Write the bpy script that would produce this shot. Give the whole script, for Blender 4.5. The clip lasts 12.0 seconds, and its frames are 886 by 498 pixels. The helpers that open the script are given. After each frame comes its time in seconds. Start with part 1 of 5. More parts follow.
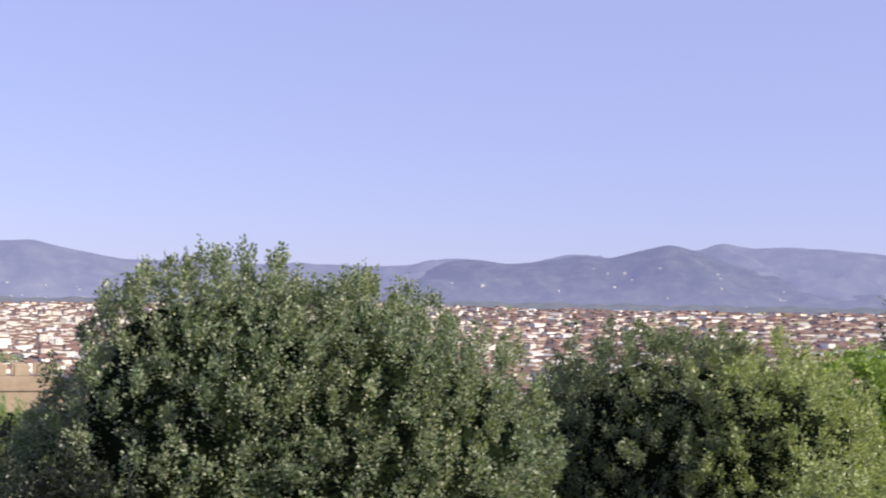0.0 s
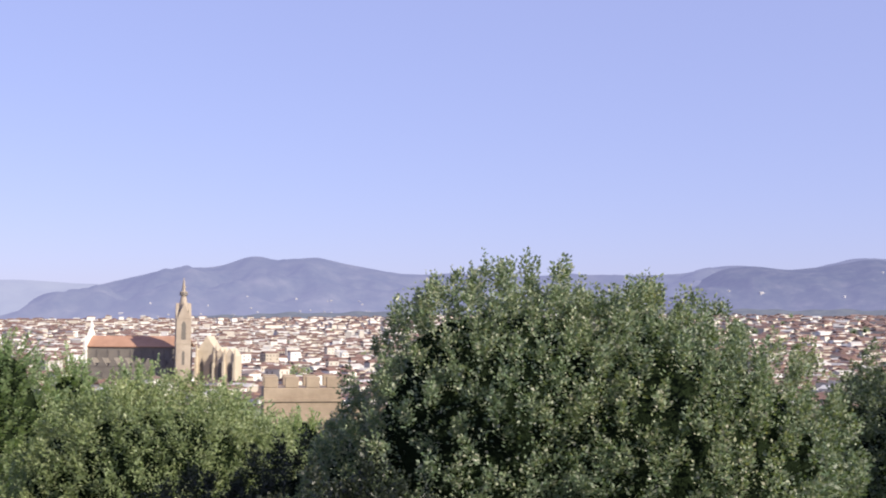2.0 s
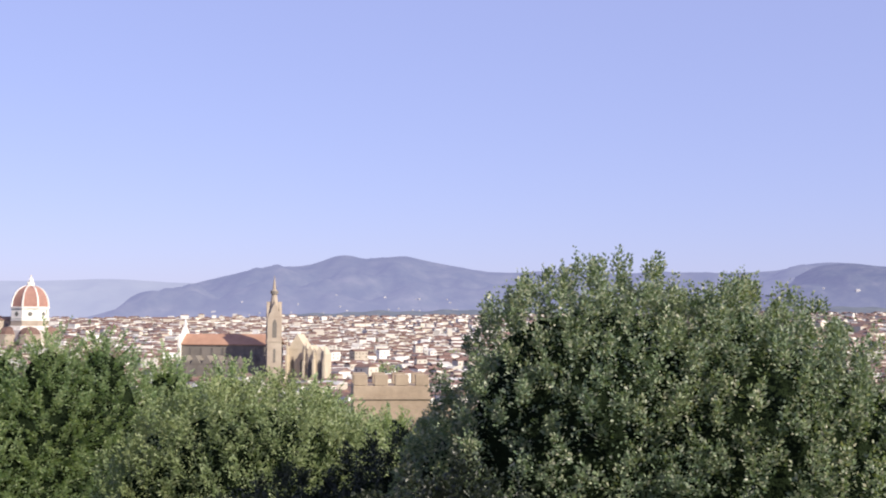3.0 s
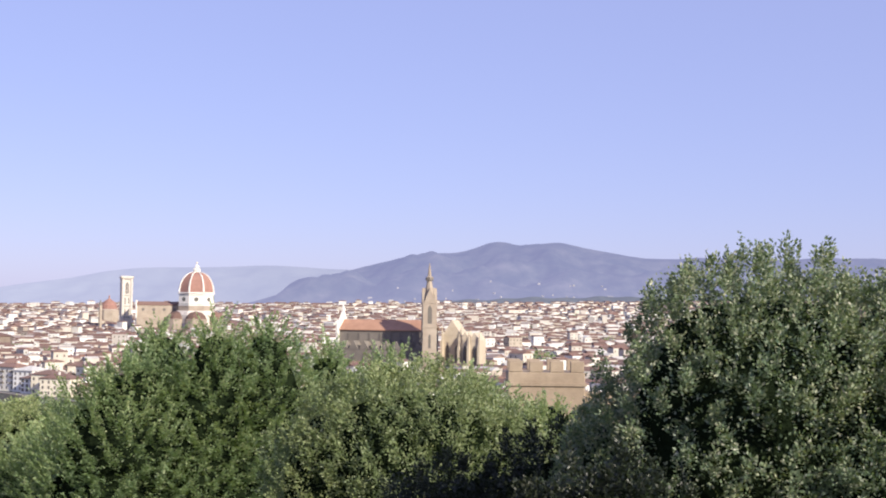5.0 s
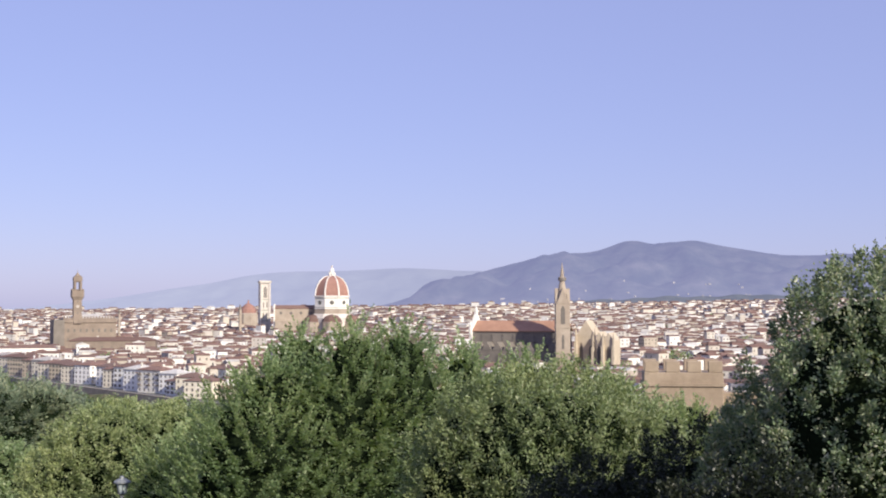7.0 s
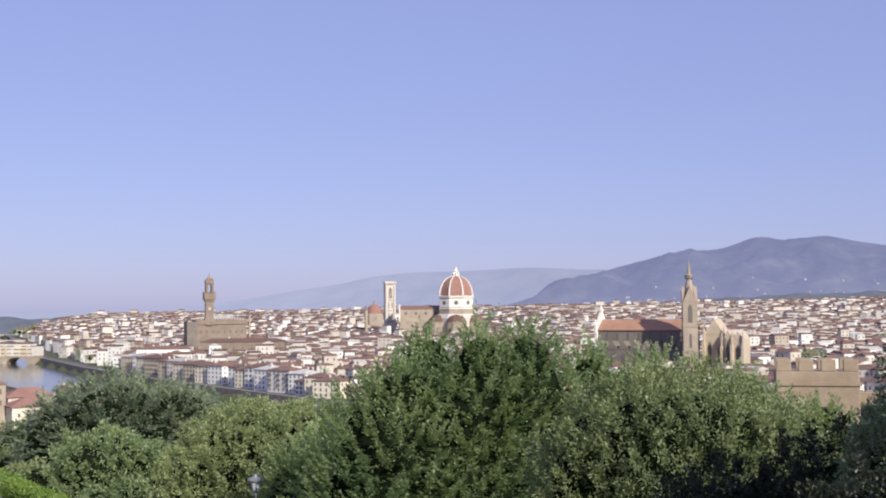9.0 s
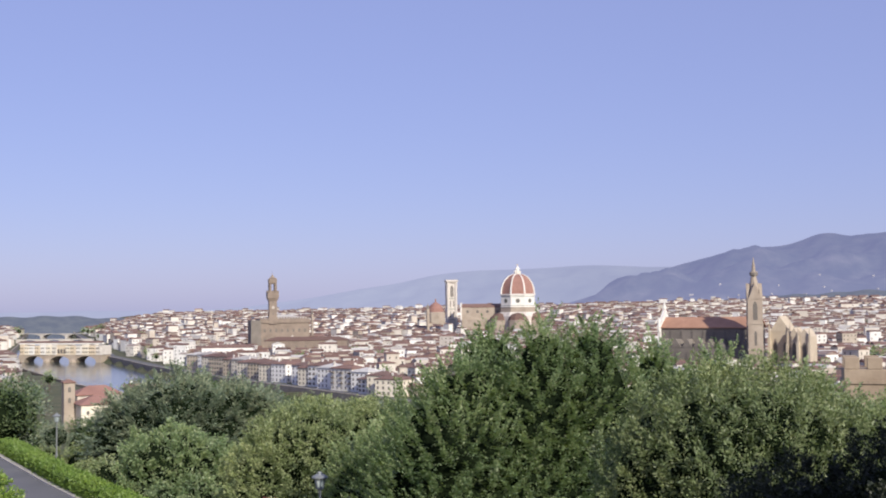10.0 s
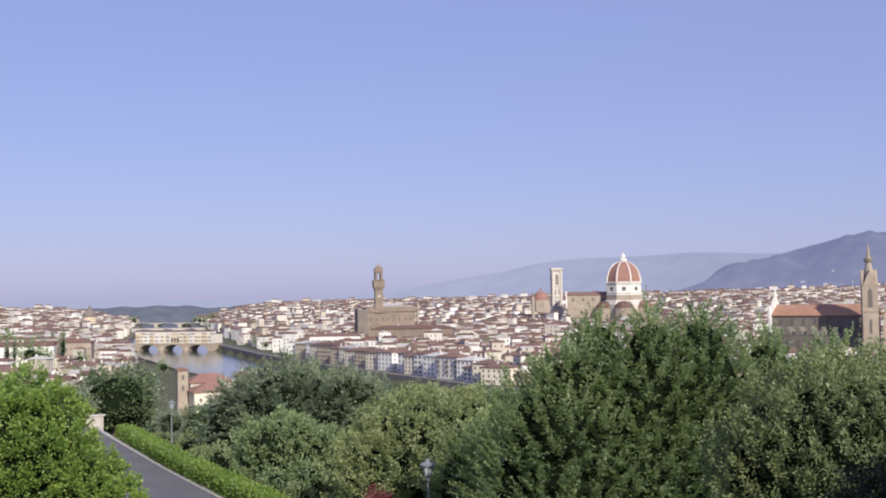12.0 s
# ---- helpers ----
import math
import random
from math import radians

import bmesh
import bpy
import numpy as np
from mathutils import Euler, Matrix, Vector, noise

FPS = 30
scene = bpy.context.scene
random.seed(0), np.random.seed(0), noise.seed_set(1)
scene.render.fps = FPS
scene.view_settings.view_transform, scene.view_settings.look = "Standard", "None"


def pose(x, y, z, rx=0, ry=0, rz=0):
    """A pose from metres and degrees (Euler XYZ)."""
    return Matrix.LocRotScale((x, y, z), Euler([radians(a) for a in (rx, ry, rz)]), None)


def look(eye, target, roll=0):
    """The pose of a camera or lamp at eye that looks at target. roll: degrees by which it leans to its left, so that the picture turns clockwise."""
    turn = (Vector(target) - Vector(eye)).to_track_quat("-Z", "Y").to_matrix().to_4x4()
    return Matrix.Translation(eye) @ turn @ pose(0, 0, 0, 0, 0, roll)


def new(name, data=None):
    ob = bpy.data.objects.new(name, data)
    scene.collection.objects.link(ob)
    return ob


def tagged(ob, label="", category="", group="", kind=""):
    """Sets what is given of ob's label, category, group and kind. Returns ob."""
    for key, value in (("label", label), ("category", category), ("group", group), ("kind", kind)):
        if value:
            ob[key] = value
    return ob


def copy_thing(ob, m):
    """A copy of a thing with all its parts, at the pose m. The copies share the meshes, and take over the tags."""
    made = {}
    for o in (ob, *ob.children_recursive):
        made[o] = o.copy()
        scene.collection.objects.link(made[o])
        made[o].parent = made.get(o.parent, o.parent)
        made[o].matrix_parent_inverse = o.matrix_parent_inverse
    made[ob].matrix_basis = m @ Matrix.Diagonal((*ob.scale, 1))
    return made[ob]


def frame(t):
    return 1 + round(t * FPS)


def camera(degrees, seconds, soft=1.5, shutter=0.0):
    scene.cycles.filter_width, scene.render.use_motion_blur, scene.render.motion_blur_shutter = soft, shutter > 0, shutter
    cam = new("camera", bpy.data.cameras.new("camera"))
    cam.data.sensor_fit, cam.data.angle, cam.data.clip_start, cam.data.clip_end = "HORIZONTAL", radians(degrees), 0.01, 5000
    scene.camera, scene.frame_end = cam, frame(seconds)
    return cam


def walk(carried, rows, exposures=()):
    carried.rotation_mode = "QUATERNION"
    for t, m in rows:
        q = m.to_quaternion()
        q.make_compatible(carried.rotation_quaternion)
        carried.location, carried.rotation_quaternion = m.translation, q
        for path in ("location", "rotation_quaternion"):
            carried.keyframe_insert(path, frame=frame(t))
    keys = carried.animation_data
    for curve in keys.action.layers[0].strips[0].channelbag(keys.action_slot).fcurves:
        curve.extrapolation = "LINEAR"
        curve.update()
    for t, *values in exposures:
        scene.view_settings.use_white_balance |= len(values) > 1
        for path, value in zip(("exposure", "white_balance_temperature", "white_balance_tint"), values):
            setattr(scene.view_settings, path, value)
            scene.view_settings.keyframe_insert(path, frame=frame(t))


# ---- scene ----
# One hand-held pan from a terrace above a river city. +y is roughly north, the city's street level is z = 0.
CAM_Z = 54.0
ARM = 0.55                                   # the camera swings round its holder at arm's length
cam = camera(2 * math.degrees(math.atan(784 / 2100)), 12.0, soft=1.9, shutter=0.3)


def held(yaw, pitch, roll):
    a = radians(yaw)
    return pose(ARM * math.sin(a), ARM * math.cos(a), CAM_Z, 90 + pitch, 0, -yaw) @ pose(0, 0, 0, 0, 0, roll)


# seconds, bearing, tilt up, roll (degrees)
ROWS = [
    (0.0, 6.715, 3.306, 1.157), (0.5, 2.530, 3.058, -0.062), (1.0, -1.020, 3.246, 0.365),
    (1.5, -3.754, 3.612, 0.560), (2.0, -6.394, 3.655, 0.374), (2.5, -8.541, 3.629, 0.197),
    (3.0, -10.626, 3.542, 0.355), (3.5, -12.889, 3.257, 0.374), (5.5, -19.612, 2.779, 0.447),
    (6.0, -21.262, 2.774, 0.136), (6.5, -22.824, 2.850, 0.143), (7.0, -24.415, 2.849, -0.055),
    (9.0, -30.372, 2.865, -0.514), (9.5, -31.850, 2.792, -0.641), (10.0, -33.333, 2.809, -0.691),
    (10.5, -34.940, 2.586, -0.732), (11.0, -36.280, 2.431, -0.661), (11.5, -37.420, 2.369, -0.772),
    (12.0, -38.387, 2.326, -0.922),
]
EXPOSURES = [(0.0, 0.54, 6900, 11), (2.5, 0.49, 6750, 10), (5.5, 0.42, 6750, 10), (6.5, 0.33, 6700, 10), (7.2, 0.24, 6650, 10), (9.5, 0.08, 6480, 10), (12.0, 0.02, 6450, 10)]
walk(cam, [(t, held(a, b, c)) for t, a, b, c in ROWS], EXPOSURES)

# ---- light ----
SUN_AZ, SUN_EL = 119.0, 28.0
world = bpy.data.worlds.new("world")
scene.world = world
world.use_nodes = True
wn, wl = world.node_tree.nodes, world.node_tree.links
sky = wn.new("ShaderNodeTexSky")
sky.sky_type, sky.sun_disc = "NISHITA", False
sky.sun_elevation, sky.sun_rotation = radians(SUN_EL), radians(SUN_AZ)
sky.altitude, sky.air_density, sky.dust_density, sky.ozone_density = 60.0, 1.0, 0.6, 2.0
tint = wn.new("ShaderNodeMix")
tint.data_type, tint.blend_type = "RGBA", "MULTIPLY"
tint.inputs[0].default_value = 1.0
tint.inputs[7].default_value = (0.97, 0.92, 1.2, 1.0)
haze = wn.new("ShaderNodeMix")                 # summer haze evens out the sky
haze.data_type = "RGBA"
haze.inputs[0].default_value = 0.62
haze.inputs[7].default_value = (3.14, 3.47, 6.5, 1.0)
wl.new(sky.outputs[0], tint.inputs[6])
wl.new(tint.outputs[2], haze.inputs[6])
wl.new(haze.outputs[2], wn["Background"].inputs[0])
wn["Background"].inputs[1].default_value = 0.106

sun_data = bpy.data.lights.new("sun", "SUN")
sun_data.energy, sun_data.angle, sun_data.color = 5.0, radians(0.6), (1.0, 0.935, 0.815)
sun = new("sun", sun_data)
sa, se = radians(SUN_AZ), radians(SUN_EL)
sun.matrix_world = look((math.sin(sa) * math.cos(se) * 200, math.cos(sa) * math.cos(se) * 200, 54 + math.sin(se) * 200), (0, 0, 54))

# ---- materials ----
def ramp(nt, fac, stops):
    n = nt.nodes.new("ShaderNodeValToRGB")
    els = n.color_ramp.elements
    while len(els) < len(stops):
        els.new(0.5)
    for e, (p, c) in zip(els, stops):
        e.position, e.color = p, (*c, 1)
    nt.links.new(fac, n.inputs[0])
    return n.outputs[0]


def noise_of(nt, scale, detail=4, rough=0.6, coord=None):
    n = nt.nodes.new("ShaderNodeTexNoise")
    n.inputs["Scale"].default_value, n.inputs["Detail"].default_value, n.inputs["Roughness"].default_value = scale, detail, rough
    if coord is None:
        coord = nt.nodes.new("ShaderNodeNewGeometry").outputs["Position"]
    nt.links.new(coord, n.inputs["Vector"])
    return n.outputs[0]


def mixed(nt, a, b, fac, mode="MIX"):
    n = nt.nodes.new("ShaderNodeMix")
    n.data_type, n.blend_type = "RGBA", mode
    for v, s in ((fac, 0), (a, 6), (b, 7)):
        if hasattr(v, "is_linked"):
            nt.links.new(v, n.inputs[s])
        else:
            n.inputs[s].default_value = v if s == 0 else (*v, 1)
    return n.outputs[2]


def surface(name, stops, scale=1.0, grain=12.0, rough=0.85, bump=0.3, bump_size=0.02, metal=0.0, source="noise", grain_amount=0.35):
    """A worn surface: colours from large patches (or one per piece), finer grain over them, and relief."""
    m = bpy.data.materials.new(name)
    m.use_nodes = True
    nt = m.node_tree
    p = nt.nodes["Principled BSDF"]
    if source == "island":
        fac = nt.nodes.new("ShaderNodeNewGeometry").outputs["Random Per Island"]
    elif source == "object":
        fac = nt.nodes.new("ShaderNodeObjectInfo").outputs["Random"]
    else:
        fac = noise_of(nt, scale)
    col = ramp(nt, fac, stops)
    g = noise_of(nt, grain, 5, 0.65)
    shade = ramp(nt, g, [(0.3, (0.72, 0.72, 0.72)), (0.7, (1.15, 1.15, 1.15))])
    col = mixed(nt, col, shade, grain_amount, "MULTIPLY")
    if source != "noise":
        stain = ramp(nt, noise_of(nt, scale, 4), [(0.35, (0.8, 0.78, 0.75)), (0.65, (1.0, 1.0, 1.0))])
        col = mixed(nt, col, stain, 0.8, "MULTIPLY")
    nt.links.new(col, p.inputs["Base Color"])
    p.inputs["Roughness"].default_value, p.inputs["Metallic"].default_value = rough, metal
    if bump:
        b = nt.nodes.new("ShaderNodeBump")
        b.inputs["Strength"].default_value, b.inputs["Distance"].default_value = bump, bump_size
        nt.links.new(g, b.inputs["Height"])
        nt.links.new(b.outputs[0], p.inputs["Normal"])
    return m


def leafage(name, stops, patch=0.8, through_light=0.3):
    """Leaves: each its own tone, in larger patches of older and younger growth, a little light passing through."""
    m = bpy.data.materials.new(name)
    m.use_nodes = True
    nt = m.node_tree
    p = nt.nodes["Principled BSDF"]
    tone = ramp(nt, nt.nodes.new("ShaderNodeNewGeometry").outputs["Random Per Island"], stops)
    big = ramp(nt, noise_of(nt, patch, 3), [(0.3, (0.7, 0.78, 0.75)), (0.7, (1.25, 1.15, 1.0))])
    col = mixed(nt, tone, big, 0.7, "MULTIPLY")
    nt.links.new(col, p.inputs["Base Color"])
    p.inputs["Roughness"].default_value = 0.45
    p.inputs["Specular IOR Level"].default_value = 0.45
    tr = nt.nodes.new("ShaderNodeBsdfTranslucent")
    nt.links.new(mixed(nt, col, (1.2, 1.3, 0.5), 1.0, "MULTIPLY"), tr.inputs[0])
    mx = nt.nodes.new("ShaderNodeMixShader")
    mx.inputs[0].default_value = through_light
    nt.links.new(p.outputs[0], mx.inputs[1])
    nt.links.new(tr.outputs[0], mx.inputs[2])
    nt.links.new(mx.outputs[0], nt.nodes["Material Output"].inputs[0])
    return m


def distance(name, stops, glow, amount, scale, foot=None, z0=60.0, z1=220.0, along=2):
    """Far hills with the haze of miles of air painted in as emission: a plain backdrop that gives off the air's own
    light, more of it where the air is thicker (low down, or further along one way).
    """
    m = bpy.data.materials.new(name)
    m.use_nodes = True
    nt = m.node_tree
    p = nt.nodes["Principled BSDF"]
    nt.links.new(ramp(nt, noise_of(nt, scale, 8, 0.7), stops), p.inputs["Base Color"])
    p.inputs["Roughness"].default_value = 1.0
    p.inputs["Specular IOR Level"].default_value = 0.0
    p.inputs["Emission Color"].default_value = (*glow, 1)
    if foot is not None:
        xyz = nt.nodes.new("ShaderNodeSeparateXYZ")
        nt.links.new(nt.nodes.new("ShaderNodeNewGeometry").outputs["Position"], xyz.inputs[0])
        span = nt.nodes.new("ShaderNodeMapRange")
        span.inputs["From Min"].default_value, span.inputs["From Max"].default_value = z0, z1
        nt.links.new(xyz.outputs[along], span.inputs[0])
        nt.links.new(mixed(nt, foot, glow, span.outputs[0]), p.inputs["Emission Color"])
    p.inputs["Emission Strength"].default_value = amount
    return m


WALLS = [(0.0, (0.42, 0.36, 0.29)), (0.25, (0.74, 0.7, 0.63)), (0.5, (0.84, 0.83, 0.8)), (0.7, (0.6, 0.53, 0.44)), (0.84, (0.5, 0.47, 0.44)), (1.0, (0.84, 0.83, 0.8))]
ROOFS = [(0.0, (0.15, 0.092, 0.075)), (0.3, (0.225, 0.132, 0.102)), (0.55, (0.19, 0.125, 0.105)), (0.86, (0.27, 0.16, 0.125)), (0.89, (0.5, 0.47, 0.43)), (1.0, (0.66, 0.64, 0.6))]
M_WALL = surface("plaster", WALLS, 0.15, 1.5, 0.9, 0.1, 0.02, source="island")
M_ROOF = surface("roof_tiles", ROOFS, 0.2, 1.2, 0.9, 0.4, 0.05, source="island", grain_amount=0.6)
M_HWALL = surface("house_plaster", WALLS, 0.3, 2.5, 0.9, 0.15, 0.02, source="object")
M_HROOF = surface("house_roof_tiles", ROOFS, 0.4, 2.2, 0.9, 0.5, 0.05, source="object", grain_amount=0.7)
M_SHUTTER = surface("shutter", [(0.0, (0.2, 0.2, 0.18)), (0.6, (0.28, 0.24, 0.19)), (1.0, (0.18, 0.24, 0.2))], 1.0, 4.0, 0.6, 0.1, source="object")
M_WINDOW = surface("window_dark", [(0.0, (0.07, 0.065, 0.06)), (1.0, (0.17, 0.15, 0.13))], 0.5, 3.0, 0.5, 0.0, source="island")
M_STONE = surface("brown_sandstone", [(0.3, (0.31, 0.25, 0.195)), (0.7, (0.41, 0.345, 0.275))], 0.12, 1.2, 0.9, 0.4, 0.1)
# Pale stone, lightened further to hold the sun on the chapel gables.
M_LITPALESTONE = surface("sunlit_pale_sandstone", [(0.3, (0.46, 0.38, 0.28)), (0.7, (0.58, 0.49, 0.37))], 0.12, 1.2, 0.9, 0.4, 0.1)
M_OLDWALL = surface("old_wall_stone", [(0.3, (0.27, 0.205, 0.145)), (0.7, (0.37, 0.29, 0.21))], 0.3, 2.0, 0.9, 0.6, 0.1)
# Grey stone; its dark tone also stands for shade on nave and palace wing.
M_GREYSHADESTONE = surface("grey_shade_stone", [(0.3, (0.16, 0.14, 0.12)), (0.7, (0.23, 0.2, 0.17))], 0.1, 1.0, 0.9, 0.4, 0.1)
# Sandstone darkened so that the palace front's shade is in its colour.
M_PALACE = surface("shade_dark_sandstone", [(0.3, (0.21, 0.165, 0.13)), (0.7, (0.29, 0.23, 0.18))], 0.12, 1.2, 0.9, 0.4, 0.1)
M_MARBLE = surface("white_marble", [(0.3, (0.68, 0.65, 0.58)), (0.7, (0.82, 0.79, 0.73))], 0.1, 0.8, 0.6, 0.1, 0.05)
M_TOWERMARBLE = surface("veined_marble", [(0.3, (0.5, 0.45, 0.39)), (0.7, (0.68, 0.62, 0.55))], 0.25, 0.9, 0.6, 0.1, 0.05)
M_GREENMARBLE = surface("green_marble", [(0.3, (0.2, 0.24, 0.2)), (0.7, (0.34, 0.33, 0.28))], 0.1, 0.8, 0.6, 0.1, 0.05)
M_DOME = surface("dome_tiles", [(0.3, (0.27, 0.143, 0.113)), (0.7, (0.34, 0.186, 0.145))], 0.15, 1.5, 0.85, 0.4, 0.1)
M_NAVEROOF = surface("nave_tiles", [(0.3, (0.34, 0.185, 0.12)), (0.7, (0.44, 0.25, 0.165))], 0.12, 1.2, 0.85, 0.4, 0.1)
M_OCHRE = surface("ochre_plaster", [(0.3, (0.57, 0.47, 0.33)), (0.7, (0.68, 0.57, 0.42))], 0.15, 1.0, 0.9, 0.1)
M_QUAY = surface("quay_stone", [(0.3, (0.25, 0.21, 0.16)), (0.7, (0.36, 0.31, 0.24))], 0.15, 1.5, 0.9, 0.4, 0.1)
M_ASPHALT = surface("asphalt", [(0.3, (0.12, 0.12, 0.122)), (0.7, (0.165, 0.16, 0.158))], 0.25, 18, 0.85, 0.3, 0.01)
M_KERB = surface("kerb_stone", [(0.3, (0.4, 0.37, 0.32)), (0.7, (0.55, 0.5, 0.44))], 1.2, 14, 0.85, 0.3, 0.01)
M_IRON = surface("lamp_iron", [(0.3, (0.2, 0.215, 0.215)), (0.7, (0.27, 0.28, 0.28))], 6, 40, 0.5, 0.1, 0.002, metal=0.2)
M_BARK = surface("bark", [(0.3, (0.08, 0.06, 0.045)), (0.7, (0.16, 0.125, 0.095))], 3, 20, 0.95, 0.8, 0.02)
M_GROUND = surface("grassy_ground", [(0.3, (0.055, 0.07, 0.025)), (0.55, (0.1, 0.1, 0.045)), (0.75, (0.17, 0.14, 0.08))], 0.06, 3.0, 0.95, 0.5, 0.05)
# Emission in the hills and villas stands for the haze before them.
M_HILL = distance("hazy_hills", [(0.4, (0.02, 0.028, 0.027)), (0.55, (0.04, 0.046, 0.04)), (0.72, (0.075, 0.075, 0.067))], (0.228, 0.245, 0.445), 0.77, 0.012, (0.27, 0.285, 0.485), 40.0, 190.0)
M_NEARHILL = distance("hazy_wooded_near_hills", [(0.42, (0.018, 0.027, 0.024)), (0.55, (0.036, 0.044, 0.036)), (0.72, (0.075, 0.075, 0.065))], (0.185, 0.198, 0.385), 0.72, 0.02, (0.245, 0.255, 0.46), 50.0, 200.0)
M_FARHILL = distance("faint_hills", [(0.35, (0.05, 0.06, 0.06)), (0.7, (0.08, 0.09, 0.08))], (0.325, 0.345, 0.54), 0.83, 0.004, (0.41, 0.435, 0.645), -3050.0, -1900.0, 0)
M_VILLA = distance("hazy_far_villas", [(0.4, (0.2, 0.19, 0.17)), (0.6, (0.32, 0.3, 0.28))], (0.23, 0.24, 0.38), 0.55, 0.01)

L_OAK = leafage("holm_oak_leaf", [(0.0, (0.100, 0.149, 0.089)), (0.5, (0.188, 0.242, 0.149)), (0.85, (0.315, 0.343, 0.249)), (1.0, (0.409, 0.402, 0.332))], 0.9)
L_OAKDARK = leafage("dark_oak_leaf", [(0.0, (0.086, 0.121, 0.075)), (0.6, (0.167, 0.213, 0.132)), (1.0, (0.299, 0.316, 0.230))], 0.9)
# Leaf colour darkened to near black to stand for shade on two shrubs.
L_SHADED = leafage("shade_dark_leaf", [(0.0, (0.013, 0.018, 0.011)), (0.6, (0.025, 0.035, 0.021)), (1.0, (0.049, 0.056, 0.038))], 0.9)
L_GREEN = leafage("hornbeam_leaf", [(0.0, (0.163, 0.232, 0.129)), (0.6, (0.296, 0.380, 0.213)), (1.0, (0.443, 0.486, 0.315))], 0.35, 0.42)
L_LIGHT = leafage("light_green_leaf", [(0.0, (0.145, 0.193, 0.095)), (0.6, (0.247, 0.299, 0.149)), (1.0, (0.299, 0.325, 0.186))], 0.5)
L_BRIGHT = leafage("bright_green_leaf", [(0.0, (0.12, 0.205, 0.045)), (0.6, (0.225, 0.34, 0.08)), (1.0, (0.35, 0.43, 0.13))], 0.5)
L_OLIVE = leafage("olive_grey_leaf", [(0.0, (0.167, 0.223, 0.105)), (0.6, (0.322, 0.374, 0.193)), (1.0, (0.402, 0.434, 0.249))], 0.25)
L_CEDAR = leafage("cedar_needle", [(0.0, (0.123, 0.178, 0.123)), (0.6, (0.228, 0.277, 0.191)), (1.0, (0.332, 0.351, 0.240))], 0.25, 0.1)
L_HEDGE = leafage("hedge_leaf", [(0.0, (0.106, 0.180, 0.037)), (0.6, (0.194, 0.299, 0.062)), (1.0, (0.240, 0.324, 0.097))], 0.5)
L_PARK = leafage("park_leaf", [(0.0, (0.065, 0.105, 0.05)), (0.6, (0.12, 0.172, 0.078)), (1.0, (0.18, 0.225, 0.11))], 0.2)
L_RED = leafage("red_flower", [(0.0, (0.160, 0.039, 0.048)), (1.0, (0.256, 0.094, 0.096))], 2.0)
# Near black and without gloss, so solid cores pass for shade between leaves.
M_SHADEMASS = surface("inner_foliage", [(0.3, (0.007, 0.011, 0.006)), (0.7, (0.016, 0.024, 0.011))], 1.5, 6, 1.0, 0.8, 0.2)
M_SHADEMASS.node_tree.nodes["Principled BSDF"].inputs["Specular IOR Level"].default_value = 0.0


# ---- building helpers ----
def mesh_of(name, verts, faces, mats=(), mat_ids=None, smooth=False):
    me = bpy.data.meshes.new(name)
    verts = np.asarray(verts, dtype=np.float32).reshape(-1, 3)
    if isinstance(faces, np.ndarray):
        n, k = faces.shape
        me.vertices.add(len(verts))
        me.vertices.foreach_set("co", verts.ravel())
        me.loops.add(n * k)
        me.loops.foreach_set("vertex_index", faces.astype(np.int32).ravel())
        me.polygons.add(n)
        me.polygons.foreach_set("loop_start", np.arange(0, n * k, k, dtype=np.int32))
        me.polygons.foreach_set("loop_total", np.full(n, k, dtype=np.int32))
        me.update(calc_edges=True)
    else:
        me.from_pydata(verts.tolist(), [], faces)
    for m in mats:
        me.materials.append(m)
    if mat_ids is not None:
        me.polygons.foreach_set("material_index", np.asarray(mat_ids, dtype=np.int32))
    if smooth:
        me.polygons.foreach_set("use_smooth", np.ones(len(me.polygons), dtype=bool))
    me.update()
    return me


def empty(name, m, label="", category="", group="", kind=""):
    ob = new(name)
    ob.matrix_world = m
    return tagged(ob, label, category, group, kind)


def part(name, bm, material, parent, label=""):
    """Links a bmesh (or a finished mesh) as one mesh object under a thing or under a part."""
    if isinstance(bm, bmesh.types.BMesh):
        me = bpy.data.meshes.new(name)
        bm.to_mesh(me)
        bm.free()
    else:
        me = bm
    if material and not me.materials:
        me.materials.append(material)
    ob = new(name, me)
    ob.parent = parent
    return tagged(ob, label)


def put(ob, m):
    ob.matrix_basis = m
    return ob


def add_box(bm, x0, x1, y0, y1, z0, z1, bevel=0.0):
    r = bmesh.ops.create_cube(bm, size=1.0, matrix=Matrix.Translation(((x0 + x1) / 2, (y0 + y1) / 2, (z0 + z1) / 2)) @ Matrix.Diagonal((x1 - x0, y1 - y0, z1 - z0, 1)))
    if bevel:
        es = list({e for v in r["verts"] for e in v.link_edges})
        bmesh.ops.bevel(bm, geom=es, offset=bevel, segments=1, affect="EDGES")
    return r["verts"]


def box(x0, x1, y0, y1, z0, z1, bevel=0.0):
    bm = bmesh.new()
    add_box(bm, x0, x1, y0, y1, z0, z1, bevel)
    return bm


def lathe(rings, n, turn=0.0, cap=True):
    """A turned or faceted body: rings of (radius, z), n sides."""
    bm = bmesh.new()
    loops = []
    for r, z in rings:
        loops.append([bm.verts.new((r * math.cos(turn + 2 * math.pi * i / n), r * math.sin(turn + 2 * math.pi * i / n), z)) for i in range(n)])
    for a, b in zip(loops, loops[1:]):
        for i in range(n):
            bm.faces.new((a[i], a[(i + 1) % n], b[(i + 1) % n], b[i]))
    if cap:
        bm.faces.new(loops[0][::-1])
        bm.faces.new(loops[-1])
    return bm


